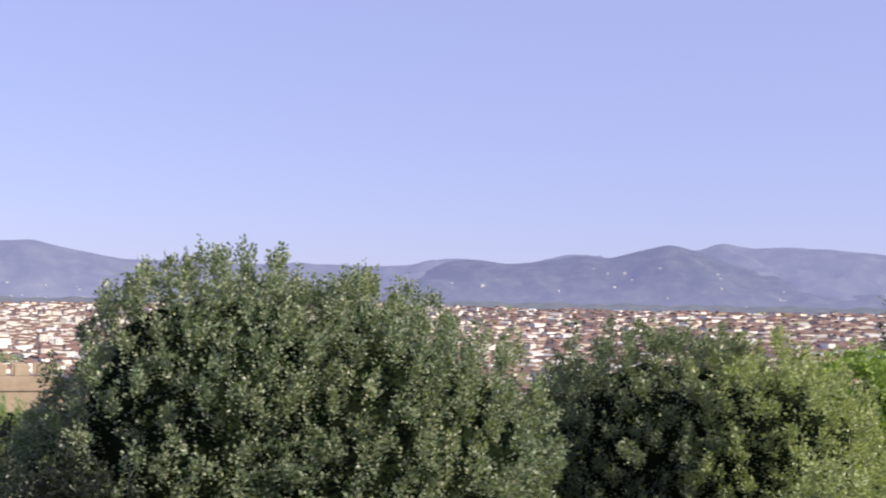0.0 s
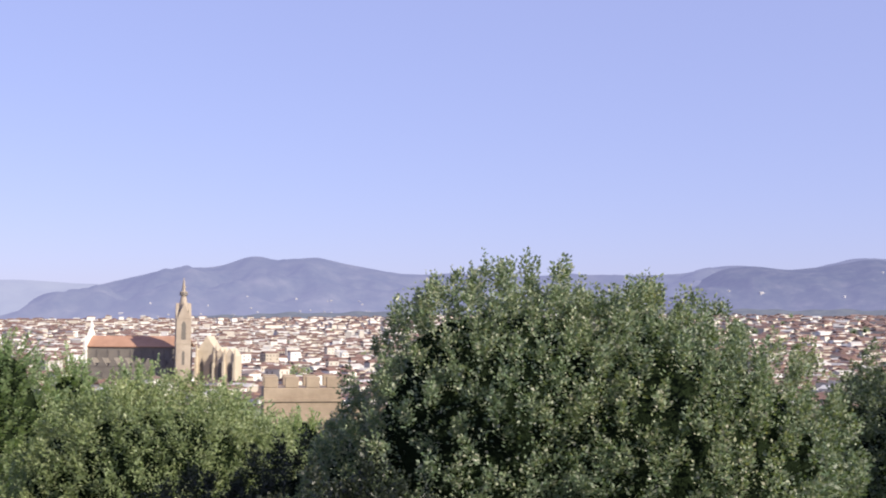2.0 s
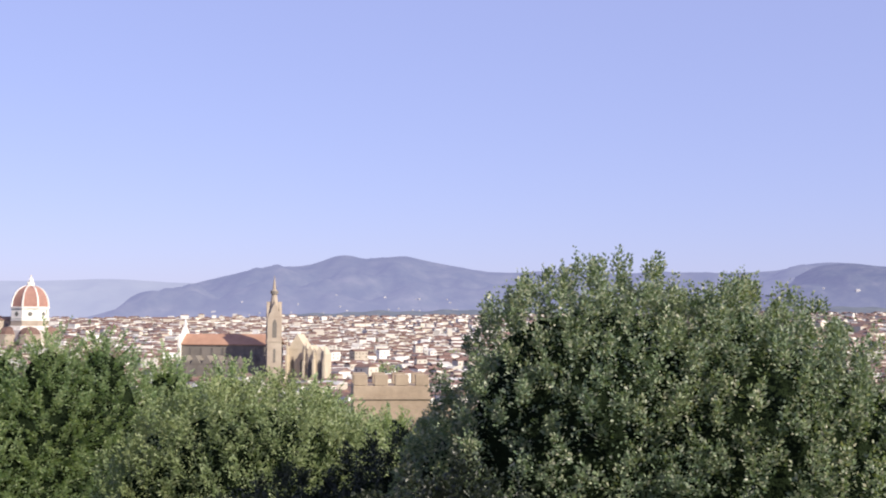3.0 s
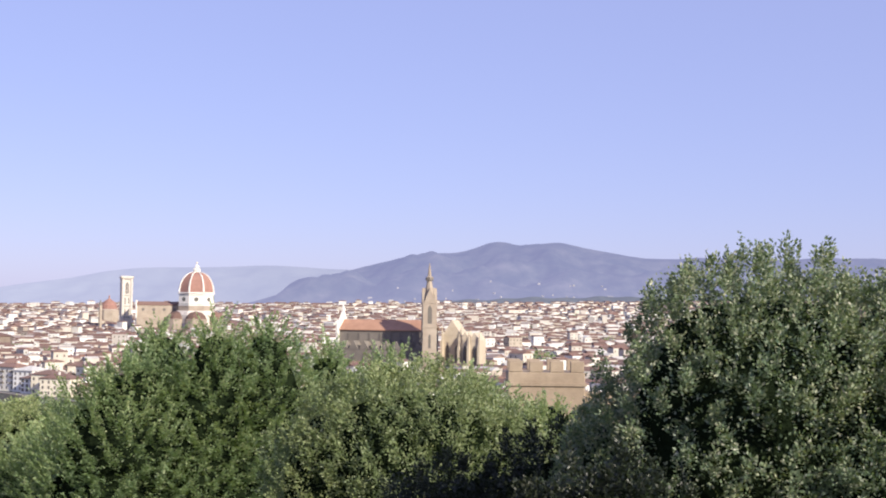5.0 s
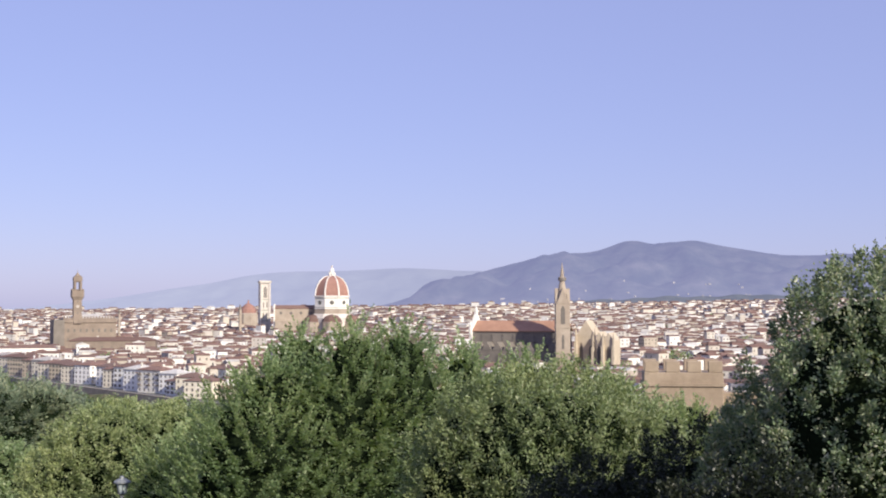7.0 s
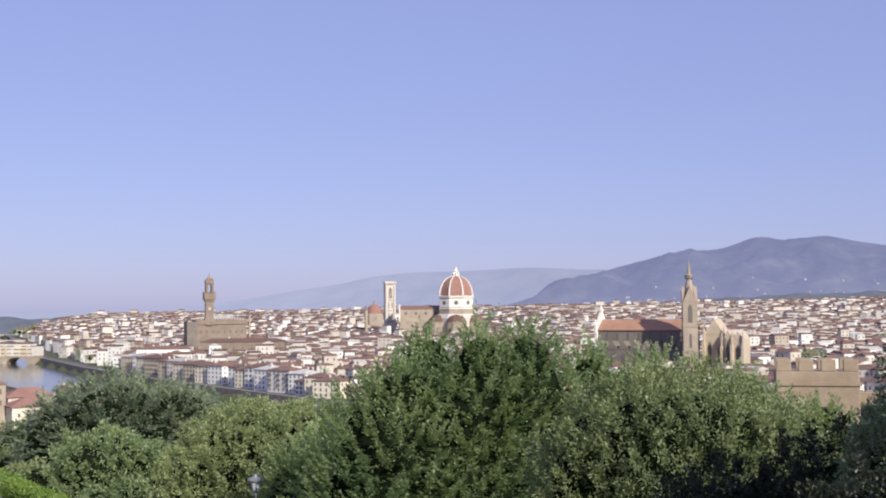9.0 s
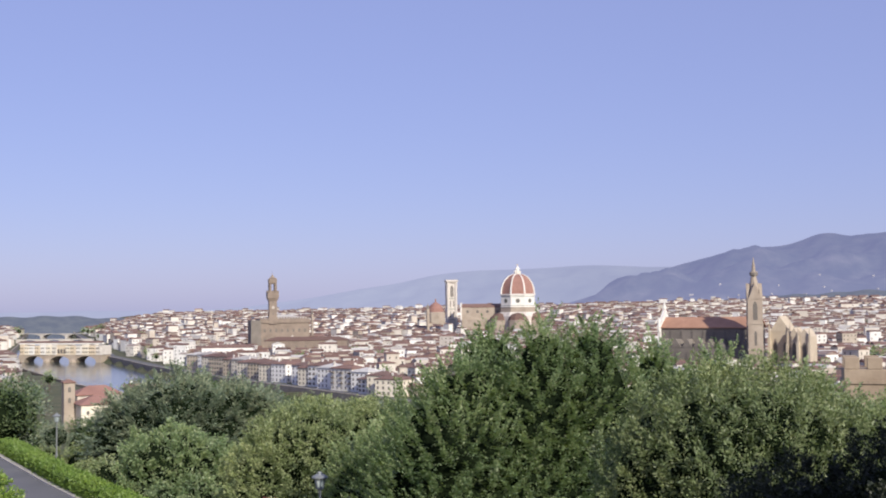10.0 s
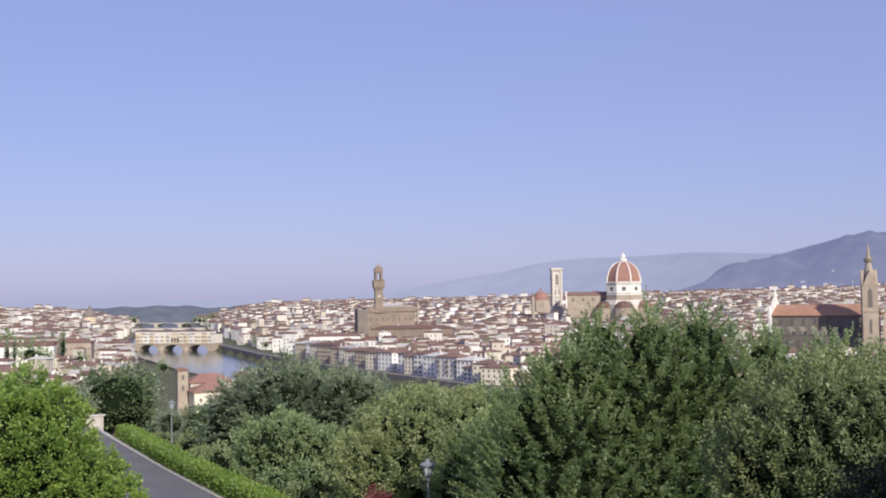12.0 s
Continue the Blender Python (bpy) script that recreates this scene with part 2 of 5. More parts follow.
def gable(w, d, z0, z1, ridge, over=0.5, thick=0.35):
    """A saddle roof with the ridge along x, eaves overhanging, of some thickness."""
    bm = bmesh.new()
    prof = [(-d / 2 - over, z0), (0, ridge), (d / 2 + over, z0), (d / 2 + over, z0 - thick), (0, ridge - thick), (-d / 2 - over, z0 - thick)]
    a = [bm.verts.new((-w / 2 - over, y, z)) for y, z in prof]
    b = [bm.verts.new((w / 2 + over, y, z)) for y, z in prof]
    for i in range(6):
        j = (i + 1) % 6
        bm.faces.new((a[i], b[i], b[j], a[j]))
    bm.faces.new((a[0], a[1], a[4], a[5])), bm.faces.new((a[1], a[2], a[3], a[4]))
    bm.faces.new((b[0], b[5], b[4], b[1])), bm.faces.new((b[1], b[4], b[3], b[2]))
    bmesh.ops.recalc_face_normals(bm, faces=bm.faces)
    return bm


def hip(w, d, z0, ridge, over=0.5, thick=0.35):
    bm = bmesh.new()
    W, D = w / 2 + over, d / 2 + over
    k = max(W - D, 0.3)
    e = [bm.verts.new((x, y, z0)) for x, y in ((-W, -D), (W, -D), (W, D), (-W, D))]
    u = [bm.verts.new((v.co.x, v.co.y, z0 - thick)) for v in e]
    r = [bm.verts.new((-k, 0, ridge)), bm.verts.new((k, 0, ridge))]
    bm.faces.new((e[0], e[1], r[1], r[0])), bm.faces.new((e[1], e[2], r[1])), bm.faces.new((e[2], e[3], r[0], r[1])), bm.faces.new((e[3], e[0], r[0]))
    for i in range(4):
        bm.faces.new((u[i], u[(i + 1) % 4], e[(i + 1) % 4], e[i]))
    bm.faces.new(u[::-1])
    return bm


def smooth01(a, b, x):
    s = np.clip((x - a) / (b - a), 0, 1)
    return s * s * (3 - 2 * s)


def at(az, dist, z=0.0):
    a = radians(az)
    return Vector((math.sin(a) * dist, math.cos(a) * dist, z))


# ---- terrain ----
RIVER = [(414, 224), (144, 289), (-126, 374), (-461, 524), (-696, 641), (-906, 761), (-1167, 930), (-1608, 1281), (-2223, 1759), (-3708, 2941)]
RIVER_HALF, WATER_Z = 57.0, -6.0


def river_distance(x, y):
    """Signed distance from the river's middle (positive on the north bank)."""
    best = np.full(np.shape(x), 1e9)
    sign = np.ones(np.shape(x))
    for (ax, ay), (bx, by) in zip(RIVER, RIVER[1:]):
        dx, dy = bx - ax, by - ay
        s = np.clip(((x - ax) * dx + (y - ay) * dy) / (dx * dx + dy * dy), 0, 1)
        qx, qy = x - ax - s * dx, y - ay - s * dy
        d = np.hypot(qx, qy)
        near = d < best
        best = np.where(near, d, best)
        sign = np.where(near, np.sign(dy * qx - dx * qy) + (dy * qx - dx * qy == 0), sign)
    return best * sign


FALL_R = [0, 4.2, 4.6, 9, 14, 30, 45, 90, 125, 170, 250, 350, 450, 520]
FALL_Z = [52.3, 52.3, 49.0, 47.8, 46.6, 43.0, 41.1, 40.9, 39.5, 34.0, 20.0, 8.0, 2.0, 0.0]


PLAIN_AZ = [-64, -58, -38, -27, -19, -8, 5, 40]
PLAIN_EL = [-0.17, -0.15, 0.03, 0.16, 0.23, 0.42, 0.6, 0.6]


def plain_edge(az):
    """How high the far edge of the plain stands over the horizon, in degrees."""
    return np.interp(az, PLAIN_AZ, PLAIN_EL)


def land(x, y):
    """Height of the ground: the terrace hill, the flat city with the river, then a slow rise to the hills."""
    x, y = np.asarray(x, float), np.asarray(y, float)
    r = np.hypot(x, y)
    az = np.degrees(np.arctan2(x, y))
    z = np.interp(r, FALL_R, FALL_Z)
    wide = 1 - smooth01(45, 110, np.abs(az + 15))
    z = 52.3 + (z - 52.3) * np.where(wide > 0.02, wide, 0.0)
    d = river_distance(x, y)
    z = z + smooth01(1150, 3700, r) * (41 + 3700 * np.tan(np.radians(plain_edge(az)))) * smooth01(70, 280, np.abs(d))
    bank = smooth01(RIVER_HALF - 6, RIVER_HALF + 1, np.abs(d))
    far = smooth01(400, 520, r)
    return z * (1 - far * (1 - bank)) + (-9.0) * far * (1 - bank)


def land_z(x, y):
    return float(land(np.array([x]), np.array([y]))[0])


rr = np.concatenate([[0.01, 2, 4.2, 4.6, 6], np.arange(9, 60, 4), np.arange(60, 200, 8), np.arange(200, 1500, 14), np.geomspace(1500, 4880, 60)])
aa = np.concatenate([np.radians(np.arange(-180, -64, 6)), np.radians(np.arange(-64, 34, 0.5)), np.radians(np.arange(34, 180, 6)), [math.pi]])
RR, AA = np.meshgrid(rr, aa, indexing="ij")
gx, gy = RR * np.sin(AA), RR * np.cos(AA)
gz = land(gx, gy)
na = len(aa)
ii, jj = np.meshgrid(np.arange(len(rr) - 1), np.arange(na - 1), indexing="ij")
quads = np.stack([ii * na + jj, ii * na + jj + 1, (ii + 1) * na + jj + 1, (ii + 1) * na + jj], -1).reshape(-1, 4)[:, ::-1]
tagged(new("ground", mesh_of("ground", np.stack([gx, gy, gz], -1), quads, [M_GROUND], smooth=True)),
       "grassy hillside falling to the city plain, dry in patches", "ground", kind="structure")


def ribbon(points, lo, hi, z0, z1):
    """A wall along a line, from lo to hi metres to its left, between two heights (numbers or functions of the place)."""
    vs, fs = [], []
    n = len(points)
    for i, (x, y) in enumerate(points):
        ax, ay = points[max(i - 1, 0)]
        bx, by = points[min(i + 1, n - 1)]
        l = math.hypot(bx - ax, by - ay)
        nx, ny = (by - ay) / l, -(bx - ax) / l
        for k in (lo, hi):
            px, py = x + nx * k, y + ny * k
            vs += [(px, py, z0(px, py) if callable(z0) else z0), (px, py, z1(px, py) if callable(z1) else z1)]
    for i in range(n - 1):
        a, b = 4 * i, 4 * i + 4
        fs += [(a, b, b + 1, a + 1), (a + 1, b + 1, b + 3, a + 3), (a + 3, b + 3, b + 2, a + 2), (a + 2, b + 2, b, a)]
    fs += [(0, 1, 3, 2), (4 * n - 4, 4 * n - 2, 4 * n - 1, 4 * n - 3)]
    return vs, fs


def finer(points, step):
    out = []
    for (ax, ay), (bx, by) in zip(points, points[1:]):
        k = max(1, int(math.hypot(bx - ax, by - ay) / step))
        out += [(ax + (bx - ax) * i / k, ay + (by - ay) * i / k) for i in range(k)]
    return out + [points[-1]]


river_line = finer(RIVER, 60)
vs, fs = ribbon(river_line, -RIVER_HALF - 2, RIVER_HALF + 2, WATER_Z - 1, WATER_Z)
M_WATER = surface("river_water", [(0.3, (0.06, 0.075, 0.07)), (0.7, (0.09, 0.1, 0.085))], 0.01, 0.25, 0.12, 0.25, 0.12)
tagged(new("water", mesh_of("water", vs, fs, [M_WATER])), "calm grey-blue river between stone quays", "river", kind="structure")
for nm, lo, hi in (("quay_north", RIVER_HALF - 1, RIVER_HALF + 1.2), ("quay_south", -RIVER_HALF - 1.2, -RIVER_HALF + 1)):
    vs, fs = ribbon(river_line[8:], lo, hi, -8.0, 1.1)
    tagged(new(nm, mesh_of(nm, vs, fs, [M_QUAY])), "brown stone quay wall along the river", "quay wall", kind="structure")
vs, fs = ribbon(river_line[8:], RIVER_HALF + 1.2, RIVER_HALF + 13, -1.0, 0.12)
tagged(new("road_quay", mesh_of("road_quay", vs, fs, [M_ASPHALT])), "grey asphalt street behind the quay wall", "road", kind="structure")

# ---- hills and far distance ----
MAIN_HILLS = [(-18.6, 2.2, 0.34), (-15.5, 1.3, 0.72), (-14.0, 1.2, 0.16), (-12.6, 1.5, 0.74), (-10.5, 1.5, 0.31), (7.3, 2.0, 0.46),
              (12.9, 1.7, 0.48), (16.1, 1.0, 0.12), (17.6, 0.9, 0.46), (19.9, 0.9, 0.32), (22.5, 8, 1.16)]


def hill_line(az):
    e = 2.38 / (1 + np.exp(-(az + 24) / 1.6)) - 0.66 * (1 - smooth01(-36, -25, az))
    for c, w, k in MAIN_HILLS:
        e = e + k * np.exp(-((az - c) / w) ** 2)
    return e


def far_line(az):
    return 1.85 * smooth01(-45.5, -29, az) + 0.07 * np.sin(az * 0.9) * smooth01(-40, -30, az)


def ridge(name, line, r0, r1, mat, label, seed, rough):
    az = np.linspace(-66, 40, 640)
    ss = np.linspace(0, 1, 26)
    S, A = np.meshgrid(ss, az, indexing="ij")
    r = r0 + (r1 - r0) * S
    top = 54 + r1 * np.tan(np.radians(line(A)))
    foot = land(r0 * np.sin(np.radians(A)), r0 * np.cos(np.radians(A))) - 4
    rise = S ** 0.85
    z = foot + np.maximum(top - foot, 3) * rise
    x, y = r * np.sin(np.radians(A)), r * np.cos(np.radians(A))
    bump = np.array([noise.fractal(Vector((a * 0.004, b * 0.004, seed)), 1.0, 2.0, 5) for a, b in zip(x.ravel(), y.ravel())]).reshape(x.shape)
    z = z + bump * rough * (S * (1 - S) * 4 * 1.4 + 0.12 * S) * np.minimum(1, np.maximum(top - foot, 0) / 60)
    n = len(az)
    I, J = np.meshgrid(np.arange(len(ss) - 1), np.arange(n - 1), indexing="ij")
    q = np.stack([I * n + J, I * n + J + 1, (I + 1) * n + J + 1, (I + 1) * n + J], -1).reshape(-1, 4)[:, ::-1]
    return tagged(new(name, mesh_of(name, np.stack([x, y, z], -1), q, [mat], smooth=True)), label, "hills", kind="structure")


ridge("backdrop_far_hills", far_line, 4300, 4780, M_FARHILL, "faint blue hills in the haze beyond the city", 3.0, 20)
NEAR_AZ = [1.5, 4.2, 5.5, 6.9, 8.2, 9.9, 12.0, 13.4, 14.6, 16.3, 17.6, 19.0, 20.5, 23.1, 25.5, 30.0]
NEAR_EL = [0.3, 1.5, 2.0, 2.72, 2.82, 2.6, 2.85, 3.1, 2.95, 3.4, 3.68, 3.3, 2.75, 2.0, 1.5, 1.3]


def near_line(az):
    return sum(np.interp(az + o, NEAR_AZ, NEAR_EL) for o in (-0.35, -0.12, 0.12, 0.35)) / 4 - 1.5 * (1 - smooth01(-2, 3, az))


def wood_line(az):
    return plain_edge(az) + 0.2 + 0.03 * np.sin(az * 1.7) + 0.03 * np.sin(az * 4.1 + 1) - 0.45 * (1 - smooth01(-27, -13, az)) + 0.17 * np.exp(-((az + 52.6) / 2.4) ** 2)


# The woods' emission is painted haze as well.
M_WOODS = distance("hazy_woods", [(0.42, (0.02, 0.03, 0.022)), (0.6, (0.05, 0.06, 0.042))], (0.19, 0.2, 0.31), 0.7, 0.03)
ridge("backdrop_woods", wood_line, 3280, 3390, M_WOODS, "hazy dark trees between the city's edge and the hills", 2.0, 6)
ridge("backdrop_near_hills", near_line, 3400, 3900, M_NEARHILL, "wooded hills in painted dark blue haze with a few white villas", 5.0, 26)
ridge("backdrop_hills", hill_line, 3550, 4400, M_HILL, "wooded hills in painted blue-violet haze behind the city", 8.0, 45)


# ---- the city's mass of houses ----
def house_block(rows, name, label, roof_mat, wall_mat, windows=False):
    """Many plastered houses with tiled saddle roofs in one mesh. rows: x, y, z, width, depth, height, turn."""
    R = np.asarray(rows, float)
    n = len(R)
    c, s = np.cos(R[:, 6]), np.sin(R[:, 6])

    def world_pts(lx, ly, lz):
        return np.stack([R[:, 0, None] + lx * c[:, None] - ly * s[:, None], R[:, 1, None] + lx * s[:, None] + ly * c[:, None], R[:, 2, None] + lz], -1)

    w, d, h = R[:, 3, None] / 2, R[:, 4, None] / 2, R[:, 5, None]
    one = np.ones((n, 1))
    lx = np.concatenate([-w, w, w, -w, -w, w, w, -w, -w, w], 1)
    ly = np.concatenate([-d, -d, d, d, -d, -d, d, d, 0 * d, 0 * d], 1)
    rid = h + 0.33 * d
    lz = np.concatenate([-8 * one, -8 * one, -8 * one, -8 * one, h, h, h, h, rid, rid], 1)
    v = world_pts(lx, ly, lz).reshape(-1, 3)
    b = (np.arange(n) * 10)[:, None]
    quad = lambda *k: np.concatenate([b + i for i in k], 1)
    wall_q = np.concatenate([quad(0, 1, 5, 4), quad(1, 2, 6, 5), quad(2, 3, 7, 6), quad(3, 0, 4, 7)])
    tri = np.concatenate([quad(5, 6, 9, 9), quad(7, 4, 8, 8)])
    faces = [tuple(f) for f in wall_q.tolist()] + [tuple(f[:3]) for f in tri.tolist()]
    top = empty(name, pose(0, 0, 0), label, "houses", kind="stuff")
    part("walls", mesh_of("walls", v, faces), wall_mat, top)
    o = 0.3
    lx = np.concatenate([-w - o, w + o, w + o, -w - o, -w - o, w + o], 1)
    ly = np.concatenate([-d - o, -d - o, d + o, d + o, 0 * d, 0 * d], 1)
    lo = h - 0.05
    lz = np.concatenate([lo, lo, lo, lo, rid + 0.25, rid + 0.25], 1)
    v = world_pts(lx, ly, lz).reshape(-1, 3)
    b = (np.arange(n) * 6)[:, None]
    rq = np.concatenate([quad(0, 1, 5, 4), quad(2, 3, 4, 5)])
    rt = np.concatenate([quad(1, 2, 5), quad(3, 0, 4)])
    part("roofs", mesh_of("roofs", v, [tuple(f) for f in rq.tolist()] + [tuple(f) for f in rt.tolist()] + [tuple(f) for f in quad(3, 2, 1, 0).tolist()]), roof_mat, top)
    if windows:
        vs = []
        for x, y, z, ww, dd, hh, a in R:
            ca, sa2 = math.cos(a), math.sin(a)
            for side in range(4):
                half, run = (dd / 2, ww) if side % 2 == 0 else (ww / 2, dd)
                nx, ny = ((0, -1), (1, 0), (0, 1), (-1, 0))[side]
                wx, wy = nx * ca - ny * sa2, nx * sa2 + ny * ca
                if wx * x + wy * y > 0:
                    continue
                tx, ty = -wy, wx
                cols, floors = max(2, int(run / 3.6)), max(2, int(hh / 3.7))
                cx, cy = x + wx * (half + 0.06), y + wy * (half + 0.06)
                for f in range(floors):
                    for k in range(cols):
                        if random.random() < 0.2:
                            continue
                        u = (k + 0.5) / cols * run - run / 2
                        zz = z + 1.3 + f * (hh - 1.0) / floors
                        for q, e in ((-0.55, 0), (0.55, 0), (0.55, 1.8), (-0.55, 1.8)):
                            vs.append((cx + tx * (u + q), cy + ty * (u + q), zz + e))
        part("windows", mesh_of("windows", vs, np.arange(len(vs)).reshape(-1, 4)), M_WINDOW, top)
    return top


KEEP_CLEAR = []      # (x, y, radius) of landmarks and open places
DOME = at(-29.76, 1730)
CAMPANILE = at(-32.96, 1790)
PALACE = at(-41.5, 1310)
BASILICA = at(-18.8, 850)
for p, r in ((DOME, 48), (at(-31.5, 1765), 42), (at(-32.4, 1790), 30), (CAMPANILE, 20), (PALACE, 17), (at(-40.6, 1318), 24), (BASILICA, 30), (at(-20.5, 872), 42), (at(-22.2, 880), 42), (at(-17.4, 862), 30), (at(-33.6, 2050), 28)):
    KEEP_CLEAR.append((p.x, p.y, r))

rng = np.random.default_rng(5)


def city_rows(r0, r1, step, tall, fill):
    """Houses on a street grid that turns from quarter to quarter."""
    out = []
    ext = r1 + 40
    for u in np.arange(-ext, ext, step):
        for v in np.arange(-200, ext, step * 0.86):
            x, y = u + rng.uniform(-0.22, 0.22) * step, v + rng.uniform(-0.22, 0.22) * step
            r = math.hypot(x, y)
            if not r0 <= r < r1:
                continue
            az = math.degrees(math.atan2(x, y))
            if not -62 < az < 31 or rng.random() > fill * (1 - 0.5 * float(smooth01(1, 10, az))):
                continue
            if -60.5 < az < -54.2 and 830 < r < 1035:
                continue
            if -53.3 < az < -48.3 and r < 1490 and x * 0.52 + y * 0.85 < 210:
                continue
            out.append((x, y, r, az))
    A = np.array(out)
    d = river_distance(A[:, 0], A[:, 1])
    ok = ((d > RIVER_HALF + 30) | ((d < -RIVER_HALF - 14) & (A[:, 2] > 560)))
    for cx, cy, cr in KEEP_CLEAR:
        ok &= np.hypot(A[:, 0] - cx, A[:, 1] - cy) > cr
    A = A[ok]
    z = land(A[:, 0], A[:, 1])
    rows = []
    for (x, y, r, az), zz in zip(A, z):
        q = 0.35 + 0.5 * math.sin(x * 0.0021 + 1.3) + 0.4 * math.sin(y * 0.0027)
        turn = q + (math.pi / 2 if rng.random() < 0.4 else 0) + rng.normal(0, 0.16)
        w, dd = rng.uniform(0.5, 1.15) * step, rng.uniform(0.45, 0.8) * step
        h = tall * rng.uniform(0.45, 1.35)
        k = rng.random()
        if k < 0.07:
            h *= 1.45
        elif k < 0.11:
            w, dd = w * 1.7, dd * 1.4
        low = float(smooth01(5, 13, az))           # workshops and flats with broad low roofs towards the east
        rows.append((x, y, zz, w * (1 + 0.5 * low), dd * (1 + 0.5 * low), h * (1 - 0.36 * low), turn))
    return rows


# ---- landmarks ----
def arch_pane(w, h, pointed=False, seg=8):
    """A flat-backed arched pane 0.25 m thick, upright in the xz plane, its foot at z = 0."""
    bm = bmesh.new()
    pts = [(-w / 2, 0), (w / 2, 0)]
    rise = w * (0.9 if pointed else 0.5)
    spring = max(h - rise, 0.1)
    for i in range(seg + 1):
        t = i / seg
        if pointed:
            xx = w / 2 - w * t
            pts.append((xx, spring + rise * (1 - abs(2 * t - 1) ** 1.6)))
        else:
            pts.append((w / 2 * math.cos(math.pi * t), spring + w / 2 * math.sin(math.pi * t)))
    a = [bm.verts.new((px, -0.125, pz)) for px, pz in pts]
    b = [bm.verts.new((px, 0.125, pz)) for px, pz in pts]
    bm.faces.new(a), bm.faces.new(b[::-1])
    for i in range(len(pts)):
        j = (i + 1) % len(pts)
        bm.faces.new((a[j], a[i], b[i], b[j]))
    return bm


def bm_mesh(name, bm, mat):
    me = bpy.data.meshes.new(name)
    bm.to_mesh(me)
    bm.free()
    me.materials.append(mat)
    return me


def facing(p, z=0.0, turn=0.0):
    """A place whose -y side faces the terrace."""
    az = math.degrees(math.atan2(p.x, p.y))
    return pose(p.x, p.y, z, 0, 0, -az + turn)


def cathedral():
    ob = empty("cathedral", facing(DOME, land_z(DOME.x, DOME.y)), "marble cathedral with a red-tiled ribbed dome", "cathedral")
    g = land_z(DOME.x, DOME.y)
    t0 = math.pi / 8
    Z = lambda z: z - g
    part("choir", lathe([(33, Z(-5)), (33, Z(40)), (28, Z(46))], 8, t0), M_TOWERMARBLE, ob)
    part("drum_base", lathe([(26.6, Z(44)), (26.6, Z(53))], 8, t0), M_STONE, ob, "unfinished brown masonry band")
    drum = part("drum", lathe([(27.2, Z(53)), (27.2, Z(54.2)), (26.2, Z(54.2)), (26.2, Z(69.5)), (27.6, Z(70.2)), (27.6, Z(72))], 8, t0), M_MARBLE, ob)
    rnd = lathe([(3.3, -0.2), (3.3, 0.25), (2.5, 0.25), (2.5, -0.1)], 20)
    ring = bm_mesh("oculus", rnd, M_GREENMARBLE)
    dark = bm_mesh("oculus_opening", lathe([(2.5, 0.0), (2.5, 0.12)], 20), M_WINDOW)
    for k in range(8):
        a = k * math.pi / 4
        r = 26.2 * math.cos(math.pi / 8)
        m = Matrix.Translation((r * math.cos(a), r * math.sin(a), Z(62))) @ Matrix.Rotation(a, 4, "Z") @ Matrix.Rotation(math.pi / 2, 4, "Y")
        o = put(part("oculus", ring, None, drum), m)
        part("opening", dark, None, drum).matrix_basis = m
    for k in range(8):
        a = k * math.pi / 4
        r = 26.25 * math.cos(math.pi / 8)
        for zz in (55.2, 67.8):
            b = box(-0.12, 0.12, -9.6, 9.6, -0.45, 0.45)
            put(part("marble_band", b, M_GREENMARBLE, drum), Matrix.Rotation(a, 4, "Z") @ Matrix.Translation((r, 0, Z(zz))))
    prof = []
    for i in range(15):
        s = i / 14
        zz = 72 + 29.0 * math.sin(s * math.pi / 2 * 0.93) / math.sin(math.pi / 2 * 0.93)
        prof.append((25.6 * (1 - s ** 1.9 * 0.86) if s < 1 else 3.6, Z(zz)))
    part("dome", lathe(prof, 8, t0), M_DOME, ob, "red-tiled octagonal dome")
    for k in range(8):
        a = t0 + k * math.pi / 4
        bm = bmesh.new()
        prev = None
        for r, z in prof:
            w = 1.0 - 0.4 * (z - prof[0][1]) / 29
            q = [bm.verts.new(((r - 0.5) * math.cos(a) - s * w * math.sin(a), (r - 0.5) * math.sin(a) + s * w * math.cos(a), z)) for s in (-1, 1)]
            q += [bm.verts.new(((r + 0.9) * math.cos(a) - s * w * math.sin(a), (r + 0.9) * math.sin(a) + s * w * math.cos(a), z + 0.3)) for s in (1, -1)]
            if prev:
                for i in range(4):
                    bm.faces.new((prev[i], prev[(i + 1) % 4], q[(i + 1) % 4], q[i]))
            prev = q
        part("rib", bm, M_MARBLE, ob, "white marble rib")
    lan = part("lantern", lathe([(5.2, Z(100)), (5.2, Z(101.2)), (3.0, Z(101.4)), (3.0, Z(107.5)), (3.7, Z(107.8)), (3.5, Z(108.6)), (0.6, Z(113.0)), (0.4, Z(113.2))], 8, t0), M_MARBLE, ob)
    part("ball", lathe([(0.2, Z(113)), (1.1, Z(113.7)), (1.2, Z(114.3)), (0.8, Z(115)), (0.1, Z(115.6))], 10), M_OCHRE, lan, "gilded ball")
    for k in range(8):
        a = k * math.pi / 4
        b = box(2.6, 4.9, -0.35, 0.35, Z(101), Z(106))
        put(part("buttress", b, M_MARBLE, lan), Matrix.Rotation(a, 4, "Z"))
    # tribunes with half domes round the choir
    for a in (-90, -25, 205):
        ca, sa2 = math.cos(radians(a)), math.sin(radians(a))
        t = part("tribune", lathe([(15, Z(-5)), (15, Z(33)), (15.6, Z(34)), (15.0, Z(34.5))], 10), M_STONE, ob)
        t.matrix_basis = Matrix.Translation((29 * ca, 29 * sa2, 0))
